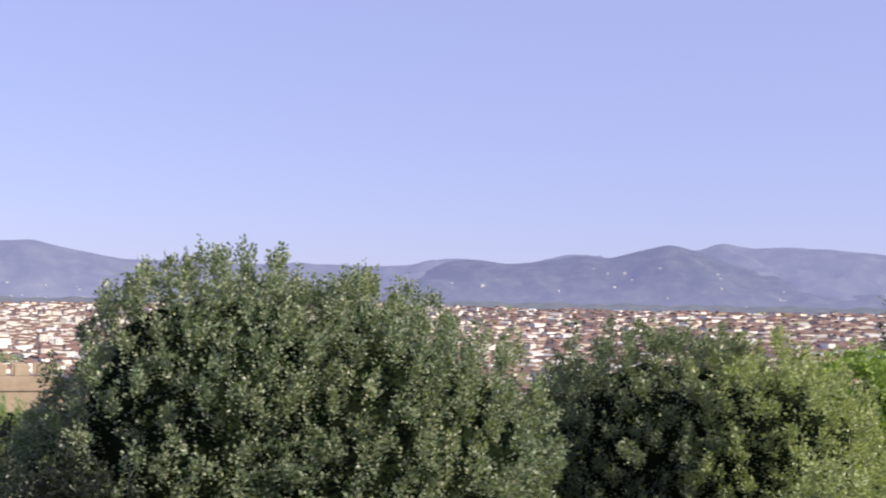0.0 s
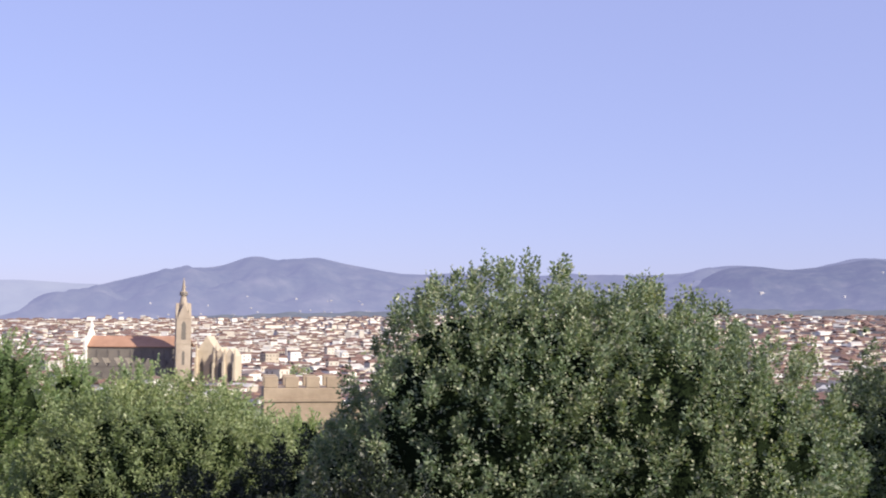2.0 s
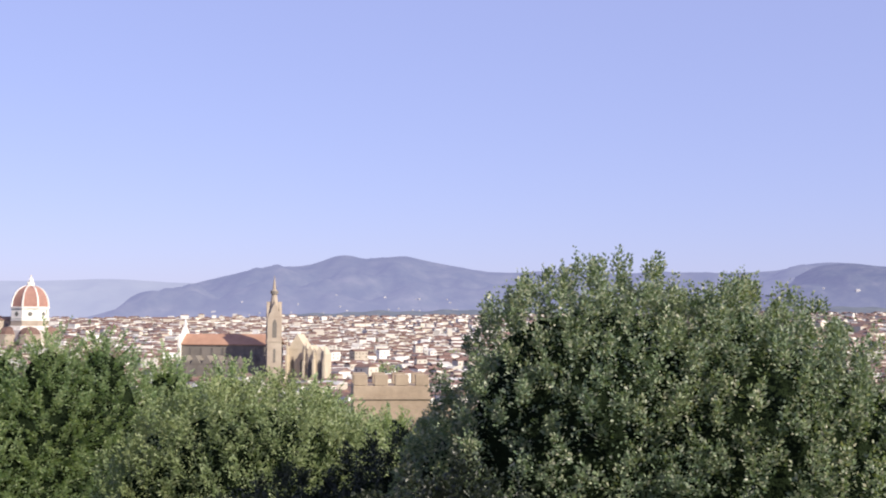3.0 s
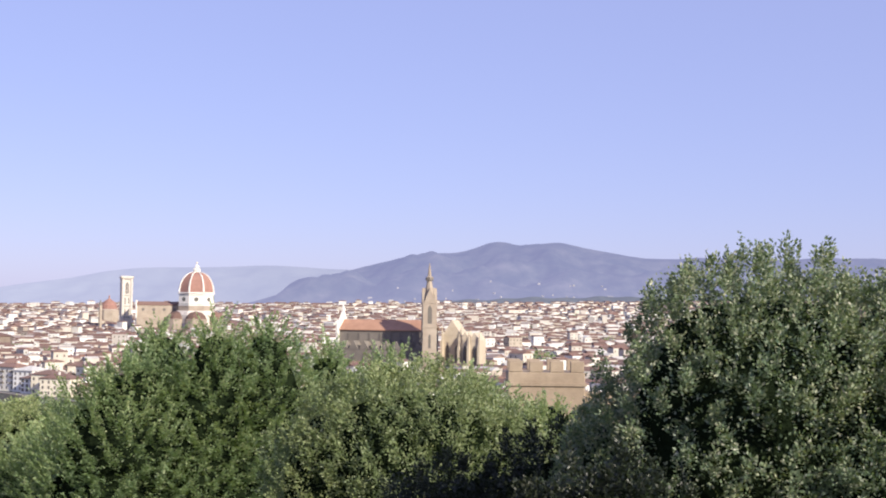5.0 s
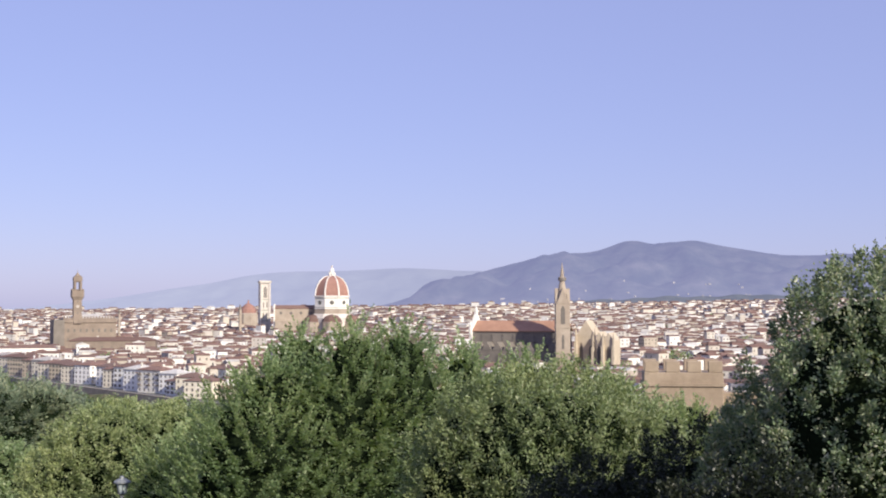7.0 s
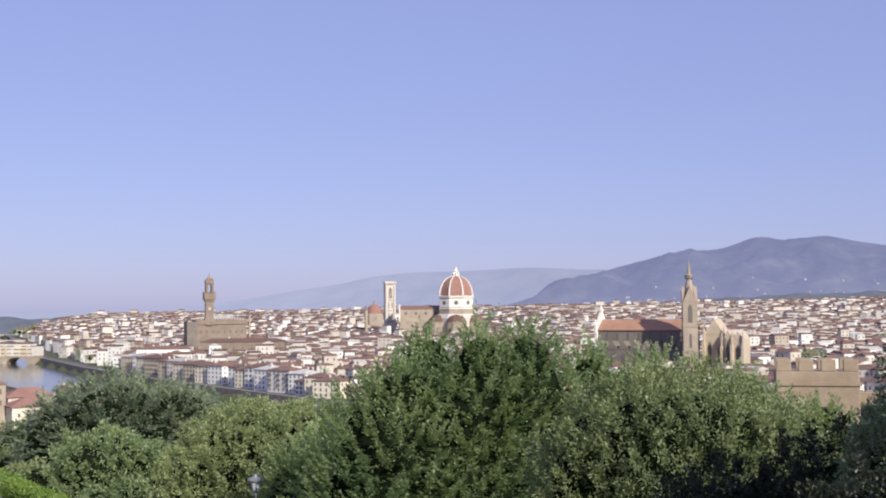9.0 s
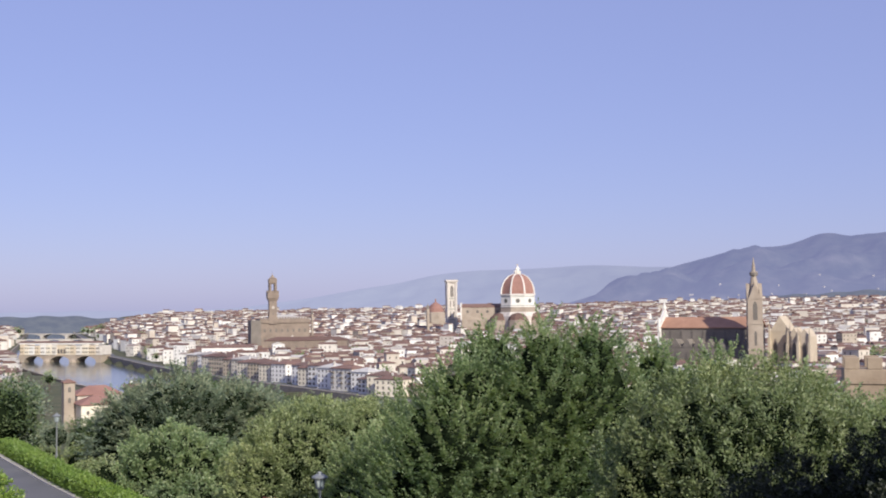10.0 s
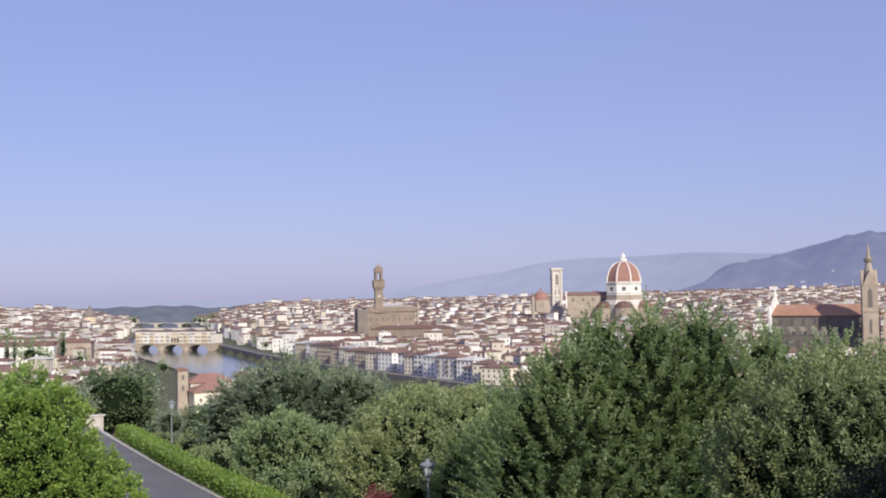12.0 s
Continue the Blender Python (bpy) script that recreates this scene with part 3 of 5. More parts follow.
        part("half_dome", lathe([(14.6, Z(34.5)), (13, Z(39)), (8.5, Z(43)), (1, Z(45))], 10), M_HROOF, t)
    # nave running west, aisles lower
    L = 60
    part("nave", box(-22 - L, -20, 6, 26, Z(-5), Z(54)), M_STONE, ob, "brown and grey marble nave")
    put(part("nave_roof", gable(L, 20, Z(54), 0, Z(58.5), 0.8, 0.8), M_HROOF, ob), Matrix.Translation((-22 - L / 2, 16, 0)))
    part("aisle", box(-22 - L, -20, -4, 6, Z(-5), Z(36)), M_STONE, ob)
    for k in range(4):
        m = Matrix.Translation((-30 - k * 14.5, 5.9, Z(47)))
        put(part("round_window", bm_mesh("round_window", lathe([(2.1, -0.1), (2.1, 0.2)], 16), M_WINDOW), None, ob), m @ Matrix.Rotation(math.pi / 2, 4, "X"))
    part("facade", box(-24 - L, -22 - L, 4, 28, Z(-5), Z(60), 0.3), M_MARBLE, ob)
    return ob


def bell_tower():
    g = land_z(CAMPANILE.x, CAMPANILE.y)
    ob = empty("bell_tower", facing(CAMPANILE, g, 9), "square marble bell tower with tall paired windows", "tower")
    T = 95 - g
    part("shaft", box(-6.2, 6.2, -6.2, 6.2, -5, T - 4), M_TOWERMARBLE, ob)
    for sx in (-1, 1):
        for sy in (-1, 1):
            put(part("corner_buttress", lathe([(2.0, -5), (2.0, T - 4)], 8), M_TOWERMARBLE, ob), Matrix.Translation((sx * 6.2, sy * 6.2, 0)))
    for f in (0.16, 0.32, 0.5, 0.68):
        part("string_course", box(-7.0, 7.0, -7.0, 7.0, T * f - 0.6, T * f + 0.6), M_GREENMARBLE, ob)
    part("cornice", lathe([(10.2, T - 5), (12.6, T - 2.6), (12.6, T), (11.8, T), (11.8, T - 1)], 4, math.pi / 4), M_TOWERMARBLE, ob)
    big = bm_mesh("tall_window", arch_pane(4.6, 17, True), M_WINDOW)
    small = bm_mesh("paired_window", arch_pane(1.6, 9, True), M_WINDOW)
    for side in range(4):
        rot = Matrix.Rotation(side * math.pi / 2, 4, "Z")
        put(part("tall_window", big, None, ob), rot @ Matrix.Translation((0, -6.25, T * 0.71)))
        put(part("mullion", box(-0.2, 0.2, -6.5, -6.3, T * 0.71, T * 0.71 + 13), M_TOWERMARBLE, ob), rot)
        for f in (0.36, 0.54):
            for sx in (-2.6, 2.6):
                put(part("paired_window", small, None, ob), rot @ Matrix.Translation((sx, -6.25, T * f)))
    return ob


def merlons(parent, pts, w, d, h, mat, turn=0.0):
    me = bm_mesh("merlon", box(-w / 2, w / 2, -d / 2, d / 2, 0, h, 0.06), mat)
    for p in pts:
        part("merlon", me, None, parent).matrix_basis = Matrix.Translation(p) @ Matrix.Rotation(turn, 4, "Z")


def palace():
    ob = empty("town_hall", facing(PALACE, 0, 8), "brown stone palace with battlements and a tall clock tower", "palace")
    body = part("body", box(-13, 40, 2, 40, -2, 39), M_PALACE, ob)
    part("gallery", box(-14.2, 41.2, 0.8, 41.2, 39, 43.5), M_PALACE, body)
    merlons(body, [(-13.4 + i * 3.0, 1.3, 43.5) for i in range(18)], 1.7, 1.0, 2.2, M_PALACE)
    put(part("roof", hip(50, 34, 43.7, 48, 0.2, 0.3), M_HROOF, body), Matrix.Translation((13.5, 22, 0)))
    wd = bm_mesh("window", arch_pane(1.9, 3.6), M_WINDOW)
    for f in (19, 29):
        for i in range(8):
            put(part("window", wd, None, body), Matrix.Translation((-9 + i * 6.3, 1.95, f)))
    # Wing in darker stone than the body: its shade is in the colour.
    part("dark_wing", box(-24, -13.1, 0, 30, -2, 42), M_GREYSHADESTONE, ob, "stone wing with shade put into its dark colour")
    tw = part("tower", box(-4.2, 4.2, 0, 8.4, 38, 65), M_PALACE, ob)
    part("tower_gallery", lathe([(5.9, 62.5), (8.6, 66.5), (8.6, 72.5), (7.6, 72.5), (7.6, 71.5)], 4, math.pi / 4), M_PALACE, tw).matrix_basis = Matrix.Translation((0, 4.2, 0))
    pts = [(-5.4 + i * 2.7, -1.35, 72.5) for i in range(5)] + [(-5.4 + i * 2.7, 9.7, 72.5) for i in range(5)] + [(s * 5.6, 1.4 + i * 2.7, 72.5) for s in (-1, 1) for i in range(3)]
    merlons(tw, pts, 1.4, 0.9, 1.8, M_PALACE)
    for sx in (-3, 3):
        for sy in (1.2, 7.2):
            put(part("belfry_column", lathe([(1.35, 71), (1.35, 82)], 12), M_PALACE, tw), Matrix.Translation((sx, sy, 0)))
    part("belfry_top", lathe([(5.2, 81.6), (6.2, 83.2), (6.2, 87), (5.2, 87), (4.8, 87.4), (0.3, 92), (0.1, 96)], 4, math.pi / 4), M_PALACE, tw).matrix_basis = Matrix.Translation((0, 4.2, 0))
    merlons(tw, [(-3.4 + i * 1.7, 0.1, 87) for i in range(5)], 0.9, 0.7, 1.3, M_PALACE)
    clock = lathe([(1.6, -0.1), (1.6, 0.2)], 20)
    put(part("clock_face", clock, M_KERB, tw), Matrix.Translation((0, -0.05, 56)) @ Matrix.Rotation(math.pi / 2, 4, "X"))
    for zz in (48, 60):
        put(part("slit", bm_mesh("slit", arch_pane(0.9, 2.4), M_WINDOW), None, tw), Matrix.Translation((0, -0.05, zz)))
    return ob


def basilica():
    ob = empty("basilica", facing(BASILICA, 0, -19), "brown stone basilica with a long tiled nave and a spire", "church")
    # nave to the west of the tower
    L = 70
    # Nave and aisle are coloured dark in place of the shade on them.
    part("nave_wall", box(-L - 6, -4, 20, 38, -2, 37), M_GREYSHADESTONE, ob)
    put(part("nave_roof", gable(L + 2, 18, 37.2, 0, 44.6, 1.0, 0.7), M_NAVEROOF, ob, "orange tiled saddle roof"), Matrix.Translation((-L / 2 - 5, 29, 0)))
    part("aisle_wall", box(-L - 4, -4, 10, 20, -2, 23), M_GREYSHADESTONE, ob)
    for k in range(8):
        cx = -L + 1 + k * 8.4
        bm = bmesh.new()
        v = [bm.verts.new((cx - 4, 9.7, 23)), bm.verts.new((cx + 4, 9.7, 23)), bm.verts.new((cx, 9.7, 29)), bm.verts.new((cx - 4, 20, 23)), bm.verts.new((cx + 4, 20, 23)), bm.verts.new((cx, 20, 29))]
        for f in ((0, 1, 2), (3, 5, 4), (0, 2, 5, 3), (1, 4, 5, 2), (0, 3, 4, 1)):
            bm.faces.new([v[i] for i in f])
        part("aisle_gable", bm, M_GREYSHADESTONE, ob)
        put(part("window", bm_mesh("window", arch_pane(1.8, 7, True), M_WINDOW), None, ob), Matrix.Translation((cx, 9.9, 13)))
    wn2 = bm_mesh("clerestory_window", arch_pane(1.6, 6, True), M_WINDOW)
    for k in range(8):
        put(part("clerestory_window", wn2, None, ob), Matrix.Translation((-L + 1 + k * 8.4, 19.95, 29)))
    # white gabled front seen from behind
    bm = bmesh.new()
    prof = [(18, -2), (40, -2), (40, 38), (29, 51), (18, 38)]
    a = [bm.verts.new((-L - 8.2, yy, zz)) for yy, zz in prof]
    b = [bm.verts.new((-L - 6, yy, zz)) for yy, zz in prof]
    bm.faces.new(a), bm.faces.new(b[::-1])
    for i in range(5):
        bm.faces.new((a[i], b[i], b[(i + 1) % 5], a[(i + 1) % 5]))
    bmesh.ops.recalc_face_normals(bm, faces=bm.faces)
    fr = part("front_gable", bm, M_MARBLE, ob)
    for yy, zz in ((18, 44), (29, 55), (40, 44)):
        part("pinnacle", lathe([(1.3, zz - 10), (1.3, zz - 3), (0.1, zz + 1)], 6), M_MARBLE, fr).matrix_basis = Matrix.Translation((-L - 7, yy, 0))
    # bell tower
    tw = part("bell_tower", box(-5.1, 5.1, 0, 10.2, -2, 57, 0.15), M_STONE, ob)
    for zz in (22, 40):
        part("string_course", box(-5.5, 5.5, -0.4, 10.6, zz - 0.5, zz + 0.5), M_STONE, tw)
    for side in range(4):
        rot = Matrix.Translation((0, 5.1, 0)) @ Matrix.Rotation(side * math.pi / 2, 4, "Z")
        bm = bmesh.new()
        v = [bm.verts.new(p) for p in ((-4.6, -5.3, 57), (4.6, -5.3, 57), (0, -5.3, 68), (-4.6, -3.9, 57), (4.6, -3.9, 57), (0, -2.6, 68))]
        for f in ((0, 1, 2), (3, 5, 4), (0, 2, 5, 3), (1, 4, 5, 2)):
            bm.faces.new([v[i] for i in f])
        put(part("belfry_gable", bm, M_STONE, tw), rot)
        put(part("belfry_window", bm_mesh("belfry_window", arch_pane(3.0, 13, True), M_WINDOW), None, tw), rot @ Matrix.Translation((0, -5.12, 42.5)))
        put(part("lower_window", bm_mesh("lower_window", arch_pane(1.7, 10, True), M_WINDOW), None, tw), rot @ Matrix.Translation((0, -5.12, 25)))
    turn_t = Matrix.Translation((0, 5.1, 0)) @ Matrix.Rotation(radians(24), 4, "Z") @ Matrix.Translation((0, -5.1, 0))
    tw.matrix_basis = turn_t
    sp = part("spire", lathe([(4.6, 57), (1.8, 73), (2.5, 74), (2.5, 76), (1.4, 76.4), (1.1, 79.5), (0.2, 85.5), (0.1, 86.5)], 8, math.pi / 8), M_STONE, ob)
    sp.matrix_basis = Matrix.Translation((0, 5.1, 0))
    part("spire_gallery", lathe([(2.8, 73.4), (2.8, 75.6), (2.4, 75.6), (2.4, 73.4)], 8, math.pi / 8, False), M_GREYSHADESTONE, sp)
    # east end: gabled chapels stepping down
    for x0, x1, h, rdg, y0 in ((6.2, 20.5, 34, 45, 18), (20.6, 28.6, 30, 37, 13), (28.7, 36.5, 31, 36.5, 10)):
        ch = part("chapel", box(x0, x1, y0, y0 + 16, -2, h), M_LITPALESTONE, ob)
        bm = bmesh.new()
        xm = (x0 + x1) / 2
        v = [bm.verts.new(p) for p in ((x0, y0 - 0.2, h), (x1, y0 - 0.2, h), (xm, y0 - 0.2, rdg), (x0, y0 + 16, h), (x1, y0 + 16, h), (xm, y0 + 16, rdg))]
        for f in ((0, 1, 2), (3, 5, 4), (0, 2, 5, 3), (1, 4, 5, 2)):
            bm.faces.new([v[i] for i in f])
        part("gable", bm, M_LITPALESTONE, ch)
        n = 2 if x1 - x0 > 9 else 1
        for k in range(n):
            cx = x0 + (x1 - x0) * (k + 0.5) / n
            put(part("lancet_window", bm_mesh("lancet_window", arch_pane(2.6, 17, True), M_WINDOW), None, ch), Matrix.Translation((cx, y0 - 0.12, 10)))
        for cx in (x0, x1):
            part("buttress", box(cx - 0.8, cx + 0.8, y0 - 3, y0, -2, h - 4), M_LITPALESTONE, ch)
            part("pinnacle", lathe([(0.8, h - 4), (0.8, h + 2.5), (0.1, h + 6)], 4, math.pi / 4), M_LITPALESTONE, ch).matrix_basis = Matrix.Translation((cx, y0 - 1, 0))
    return ob


cathedral(), bell_tower(), palace(), basilica()

# a smaller church dome near the bell tower, and two thin towers over the roofs
p = at(-33.72, 2050)
g = land_z(p.x, p.y)
ob = empty("chapel", facing(p, g), "small red-domed chapel with pale walls", "church")
part("wall", lathe([(17, -5), (17, 44 - g), (14, 46 - g)], 8, 0.3), M_STONE, ob)
part("dome", lathe([(13.5, 46 - g), (12.6, 52 - g), (9, 58 - g), (3, 62 - g), (1.5, 63 - g), (1.2, 67 - g), (0.1, 69 - g)], 14), M_DOME, ob)
for az, d, h, wd in ((-34.1, 1700, 60, 1.8), (-39.65, 1500, 55, 1.2)):
    p = at(az, d)
    g = land_z(p.x, p.y)
    ob = empty("church_tower", facing(p, g, 20), "slim brown church tower over the roofs", "tower")
    part("shaft", box(-wd, wd, -wd, wd, -4, h - g - 8), M_STONE, ob)
    part("spire", lathe([(wd * 1.5, h - g - 8), (0.1, h - g)], 4, math.pi / 4), M_GREYSHADESTONE, ob)
p = at(-55.0, 2000)
ob = empty("church", facing(p, 0), "domed church among pale houses", "church")
part("drum", lathe([(11, -5), (11, 30), (11.5, 31)], 10), M_OCHRE, ob)
part("dome", lathe([(11, 31), (10, 36), (7, 41), (2.4, 44), (1.8, 48), (0.1, 51)], 14), M_GREYSHADESTONE, ob)


M_GREYPL = surface("grey_plaster", [(0.3, (0.7, 0.66, 0.59)), (0.7, (0.8, 0.76, 0.68))], 0.3, 2.5, 0.9, 0.1)
M_WHITEPL = surface("white_plaster", [(0.3, (0.82, 0.79, 0.73)), (0.7, (0.87, 0.84, 0.79))], 0.3, 2.5, 0.9, 0.1)
M_CREAM = surface("cream_plaster", [(0.3, (0.68, 0.61, 0.48)), (0.7, (0.77, 0.7, 0.57))], 0.3, 2.5, 0.9, 0.1)

# ---- bridges ----
def arched_bridge(name, a, b, spans, deck, thick, width, spring, mat, label):
    a, b = Vector(a), Vector(b)
    L = (b - a).length
    turn = math.atan2(b.y - a.y, b.x - a.x)
    ob = empty(name, Matrix.Translation((a.x, a.y, 0)) @ Matrix.Rotation(turn, 4, "Z"), label, "bridge")
    pier = 7.0 if L < 150 else 5.0
    span = (L - pier * (spans + 1)) / spans
    for k in range(spans):
        bm = bmesh.new()
        x0 = pier + k * (span + pier)
        n = 14
        for i in range(n):
            t0, t1 = i / n, (i + 1) / n
            z = [spring + (deck - thick - spring) * math.sqrt(max(0, 1 - (2 * t - 1) ** 2)) for t in (t0, t1)]
            q = [(x0 + span * t0, z[0]), (x0 + span * t1, z[1]), (x0 + span * t1, deck), (x0 + span * t0, deck)]
            lo = [bm.verts.new((px, -width / 2, pz)) for px, pz in q]
            hi = [bm.verts.new((px, width / 2, pz)) for px, pz in q]
            bm.faces.new(lo), bm.faces.new(hi[::-1]), bm.faces.new((lo[1], lo[0], hi[0], hi[1])), bm.faces.new((lo[3], lo[2], hi[2], hi[3]))
        bmesh.ops.remove_doubles(bm, verts=bm.verts, dist=0.001)
        part("arch", bm, mat, ob)
    for k in range(spans + 1):
        x0 = k * (span + pier)
        part("pier", box(x0, x0 + pier, -width / 2 - 0.3, width / 2 + 0.3, -9, deck, 0.2), mat, ob)
        if 0 < k < spans:
            cut = part("cutwater", lathe([(pier * 0.62, -9), (pier * 0.62, spring + 2), (pier * 0.2, spring + 4.5)], 6), mat, ob)
            cut.matrix_basis = Matrix.Translation((x0 + pier / 2, -width / 2, 0))
    return ob, L


ob, L = arched_bridge("shop_bridge", (-1214, 922, 0), (-1106, 955, 0), 3, 3.0, 1.4, 20, -6.0, M_STONE, "stone bridge with ochre shops built along it")
sq = bm_mesh("shop_window", box(-0.8, 0.8, -0.12, 0.12, 0, 1.5), M_WINDOW)
random.seed(8)
xx = 2.0
while xx < L - 5:
    w = random.uniform(6, 10)
    if L / 2 - 8 < xx < L / 2 + 4:
        w = 12
        sh = part("arcade", box(xx, xx + w, -9.8, 9.8, 3, 14.5, 0.1), M_OCHRE, ob)
        for k in range(3):
            put(part("arch_opening", bm_mesh("arch_opening", arch_pane(2.8, 5.5), M_WINDOW), None, sh), Matrix.Translation((xx + 2 + k * 4, -9.85, 4.5)))
    else:
        h = random.uniform(13.2, 15.2)
        sh = part("shop", box(xx, xx + w - 0.1, -10.5 - random.uniform(0, 0.8), 10, 3, h, 0.08), random.choice([M_OCHRE, M_CREAM, M_CREAM, M_HWALL]), ob)
        for k in range(max(1, int(w / 2.8))):
            for zz in (5.6, 10.2):
                put(part("shop_window", sq, None, sh), Matrix.Translation((xx + 1.5 + k * 2.7, -11.35, zz)))
    xx += w
part("corridor", box(0, L, -8.4, -3, 15.3, 17.6), M_HWALL, ob, "pale upper corridor over the shops")
put(part("corridor_roof", gable(L, 6.4, 17.6, 0, 19.2, 0.3, 0.3), M_HROOF, ob), Matrix.Translation((L / 2, -5.7, 0)))
arched_bridge("stone_bridge", (-1770, 1330, 0), (-1655, 1400, 0), 3, 6.5, 1.2, 12, -4, M_KERB, "low pale stone bridge across the river")
arched_bridge("stone_bridge", (-2330, 1755, 0), (-2110, 1790, 0), 3, 5.0, 0.9, 14, -4, M_KERB, "long white bridge further down the river")
arched_bridge("stone_bridge", (-2880, 2170, 0), (-2640, 2230, 0), 3, 16.0, 0.9, 14, 11, M_KERB, "far pale bridge down the river")


# ---- houses of their own ----
PANE = bm_mesh("window", box(-0.55, 0.55, -0.1, 0.1, 0, 1.75), M_WINDOW)
SHUT = bm_mesh("shutter", box(-0.3, 0.3, -0.08, 0.08, 0, 1.8), M_SHUTTER)
SILL = bm_mesh("window_sill", box(-0.8, 0.8, -0.2, 0.1, -0.22, 0.0), M_KERB)
BALC = bm_mesh("balcony", box(-1.6, 1.6, -1.0, 0.0, -0.2, 0.95, 0.05), M_GREYSHADESTONE)


def house(x, y, turn, w, d, h, label, group, wall=None, roof="hip", cols=None, floors=None, sides=("front",), balconies=False, shutters=False, skip=0.0, z=None, chimneys=1):
    z = land_z(x, y) if z is None else z
    ob = empty("house", pose(x, y, z, 0, 0, math.degrees(turn)), label, "house", group)
    part("wall", box(-w / 2, w / 2, -d / 2, d / 2, -3, h), wall or M_HWALL, ob)
    rf = part("roof", hip(w, d, h + 0.3, h + 0.3 + 0.17 * d, 0.7) if roof == "hip" else gable(w, d, h, 0, h + 0.19 * d, 0.5), M_HROOF, ob)
    for _ in range(chimneys):
        cx, cy = random.uniform(-w * 0.3, w * 0.3), random.uniform(-d * 0.25, d * 0.25)
        part("chimney", box(cx - 0.5, cx + 0.5, cy - 0.4, cy + 0.4, h, h + 0.19 * d + 1.2), M_HWALL, rf)
    floors = floors or max(2, int(h / 3.7))
    for side in sides:
        run = w if side in ("front", "back") else d
        half = d / 2 if side in ("front", "back") else w / 2
        rot = Matrix.Rotation({"front": 0, "right": math.pi / 2, "back": math.pi, "left": -math.pi / 2}[side], 4, "Z")
        n = cols if cols and side == "front" else max(2, int(run / 3.9))
        for f in range(floors):
            for k in range(n):
                if random.random() < skip:
                    continue
                u, zz = (k + 0.5) / n * run - run / 2, 1.2 + f * (h - 0.9) / floors
                win = put(part("window", PANE, None, ob), rot @ Matrix.Translation((u, -half - 0.02, zz)))
                if side == "front" and shutters:
                    for s in (-0.86, 0.86):
                        put(part("shutter", SHUT, None, win), Matrix.Translation((s, -0.12, 0)))
                if side == "front" and balconies and f and k % 2 == 0:
                    put(part("balcony", BALC, None, ob), rot @ Matrix.Translation((u, -half, zz)))
    return ob


# the row along the quay, from the east end on
quay_pts = finer(RIVER, 2.0)
start = min(range(len(quay_pts)), key=lambda i: (quay_pts[i][0] + 452) ** 2 + (quay_pts[i][1] - 520) ** 2)
ROW = [(20, 10.5, M_CREAM, 0), (16, 12, M_CREAM, 0), (13, 9, M_WHITEPL, 1), (17, 13, M_WHITEPL, 0), (22, 14.5, M_GREYPL, 2), (9, 12, M_WHITEPL, 0), (15, 14, M_WHITEPL, 0), (22, 14.5, M_WHITEPL, 1), (12, 12.5, M_CREAM, 0),
       (18, 13.5, M_WHITEPL, 0), (-16, 0, None, 0), (18, 13.5, M_WHITEPL, 0), (20, 12.5, M_CREAM, 0), (26, 13, M_OCHRE, 1), (20, 12.5, M_CREAM, 0), (24, 14, M_CREAM, 0), (18, 13.5, M_OCHRE, 0), (36, 15, M_OCHRE, 1),
       (24, 14, M_CREAM, 0), (20, 15, M_WHITEPL, 0), (26, 14, M_OCHRE, 0)]
names = {id(M_CREAM): "cream", id(M_WHITEPL): "white", id(M_GREYPL): "grey", id(M_OCHRE): "ochre"}
random.seed(21)
i = start
QUAY_HOUSES = []
for w, h, mt, extra in ROW:
    j = i + int(round(abs(w) / 2.0))
    if j >= len(quay_pts) - 1:
        break
    (ax, ay), (bx, by) = quay_pts[i], quay_pts[j]
    l = math.hypot(bx - ax, by - ay)
    nx, ny = (by - ay) / l, -(bx - ax) / l
    d = random.uniform(13, 17)
    off = RIVER_HALF + 14 + d / 2 + (random.uniform(0, 5) if len(QUAY_HOUSES) % 2 else 0)
    px, py = (ax + bx) / 2 + nx * off, (ay + by) / 2 + ny * off
    turn = math.atan2(ay - by, ax - bx) + (radians(28) if len(QUAY_HOUSES) < 2 else radians(random.uniform(12, 20)))
    QUAY_HOUSES.append((px, py))
    if mt is not None:
        lab = names[id(mt)] + " plastered riverside house with rows of dark windows"
        if extra == 2:
            lab = "grey riverside house with balconies and arched ground floor"
        house(px, py, turn, l - 0.15, d, h, lab, "riverside houses", mt, "hip", None, 3 if h < 12.2 else 4, ("front", "right"), extra == 2, extra == 1, 0.0, 0.0, 2)
        KEEP_CLEAR.append((px, py, max(l, d) * 0.62))
    i = j

# two large buildings on the near bank
for az, d, w, dp, h, mt, rf, lab in ((-57.75, 1050, 46, 20, 19, M_WHITEPL, "gable", "large white house with small windows on the near bank"), (-55.75, 1080, 34, 22, 20, M_STONE, "hip", "long brown stone palace with a tiled roof"),
                                    (-39.9, 1225, 84, 20, 22, M_PALACE, "hip", "long brown gallery building with a brown tiled roof"),
                                    (-43.6, 1190, 50, 16, 17, M_WHITEPL, "hip", "long white house with a low tiled roof")):
    p = at(az, d)
    house(p.x, p.y, radians(-az - 8), w, dp, h, lab, "near bank houses", mt, rf, 9, 3, ("front",), False, False, 0.3, 0.0, 2)
    KEEP_CLEAR.append((p.x, p.y, 32 if w < 45 else 26 if w < 60 else 34))

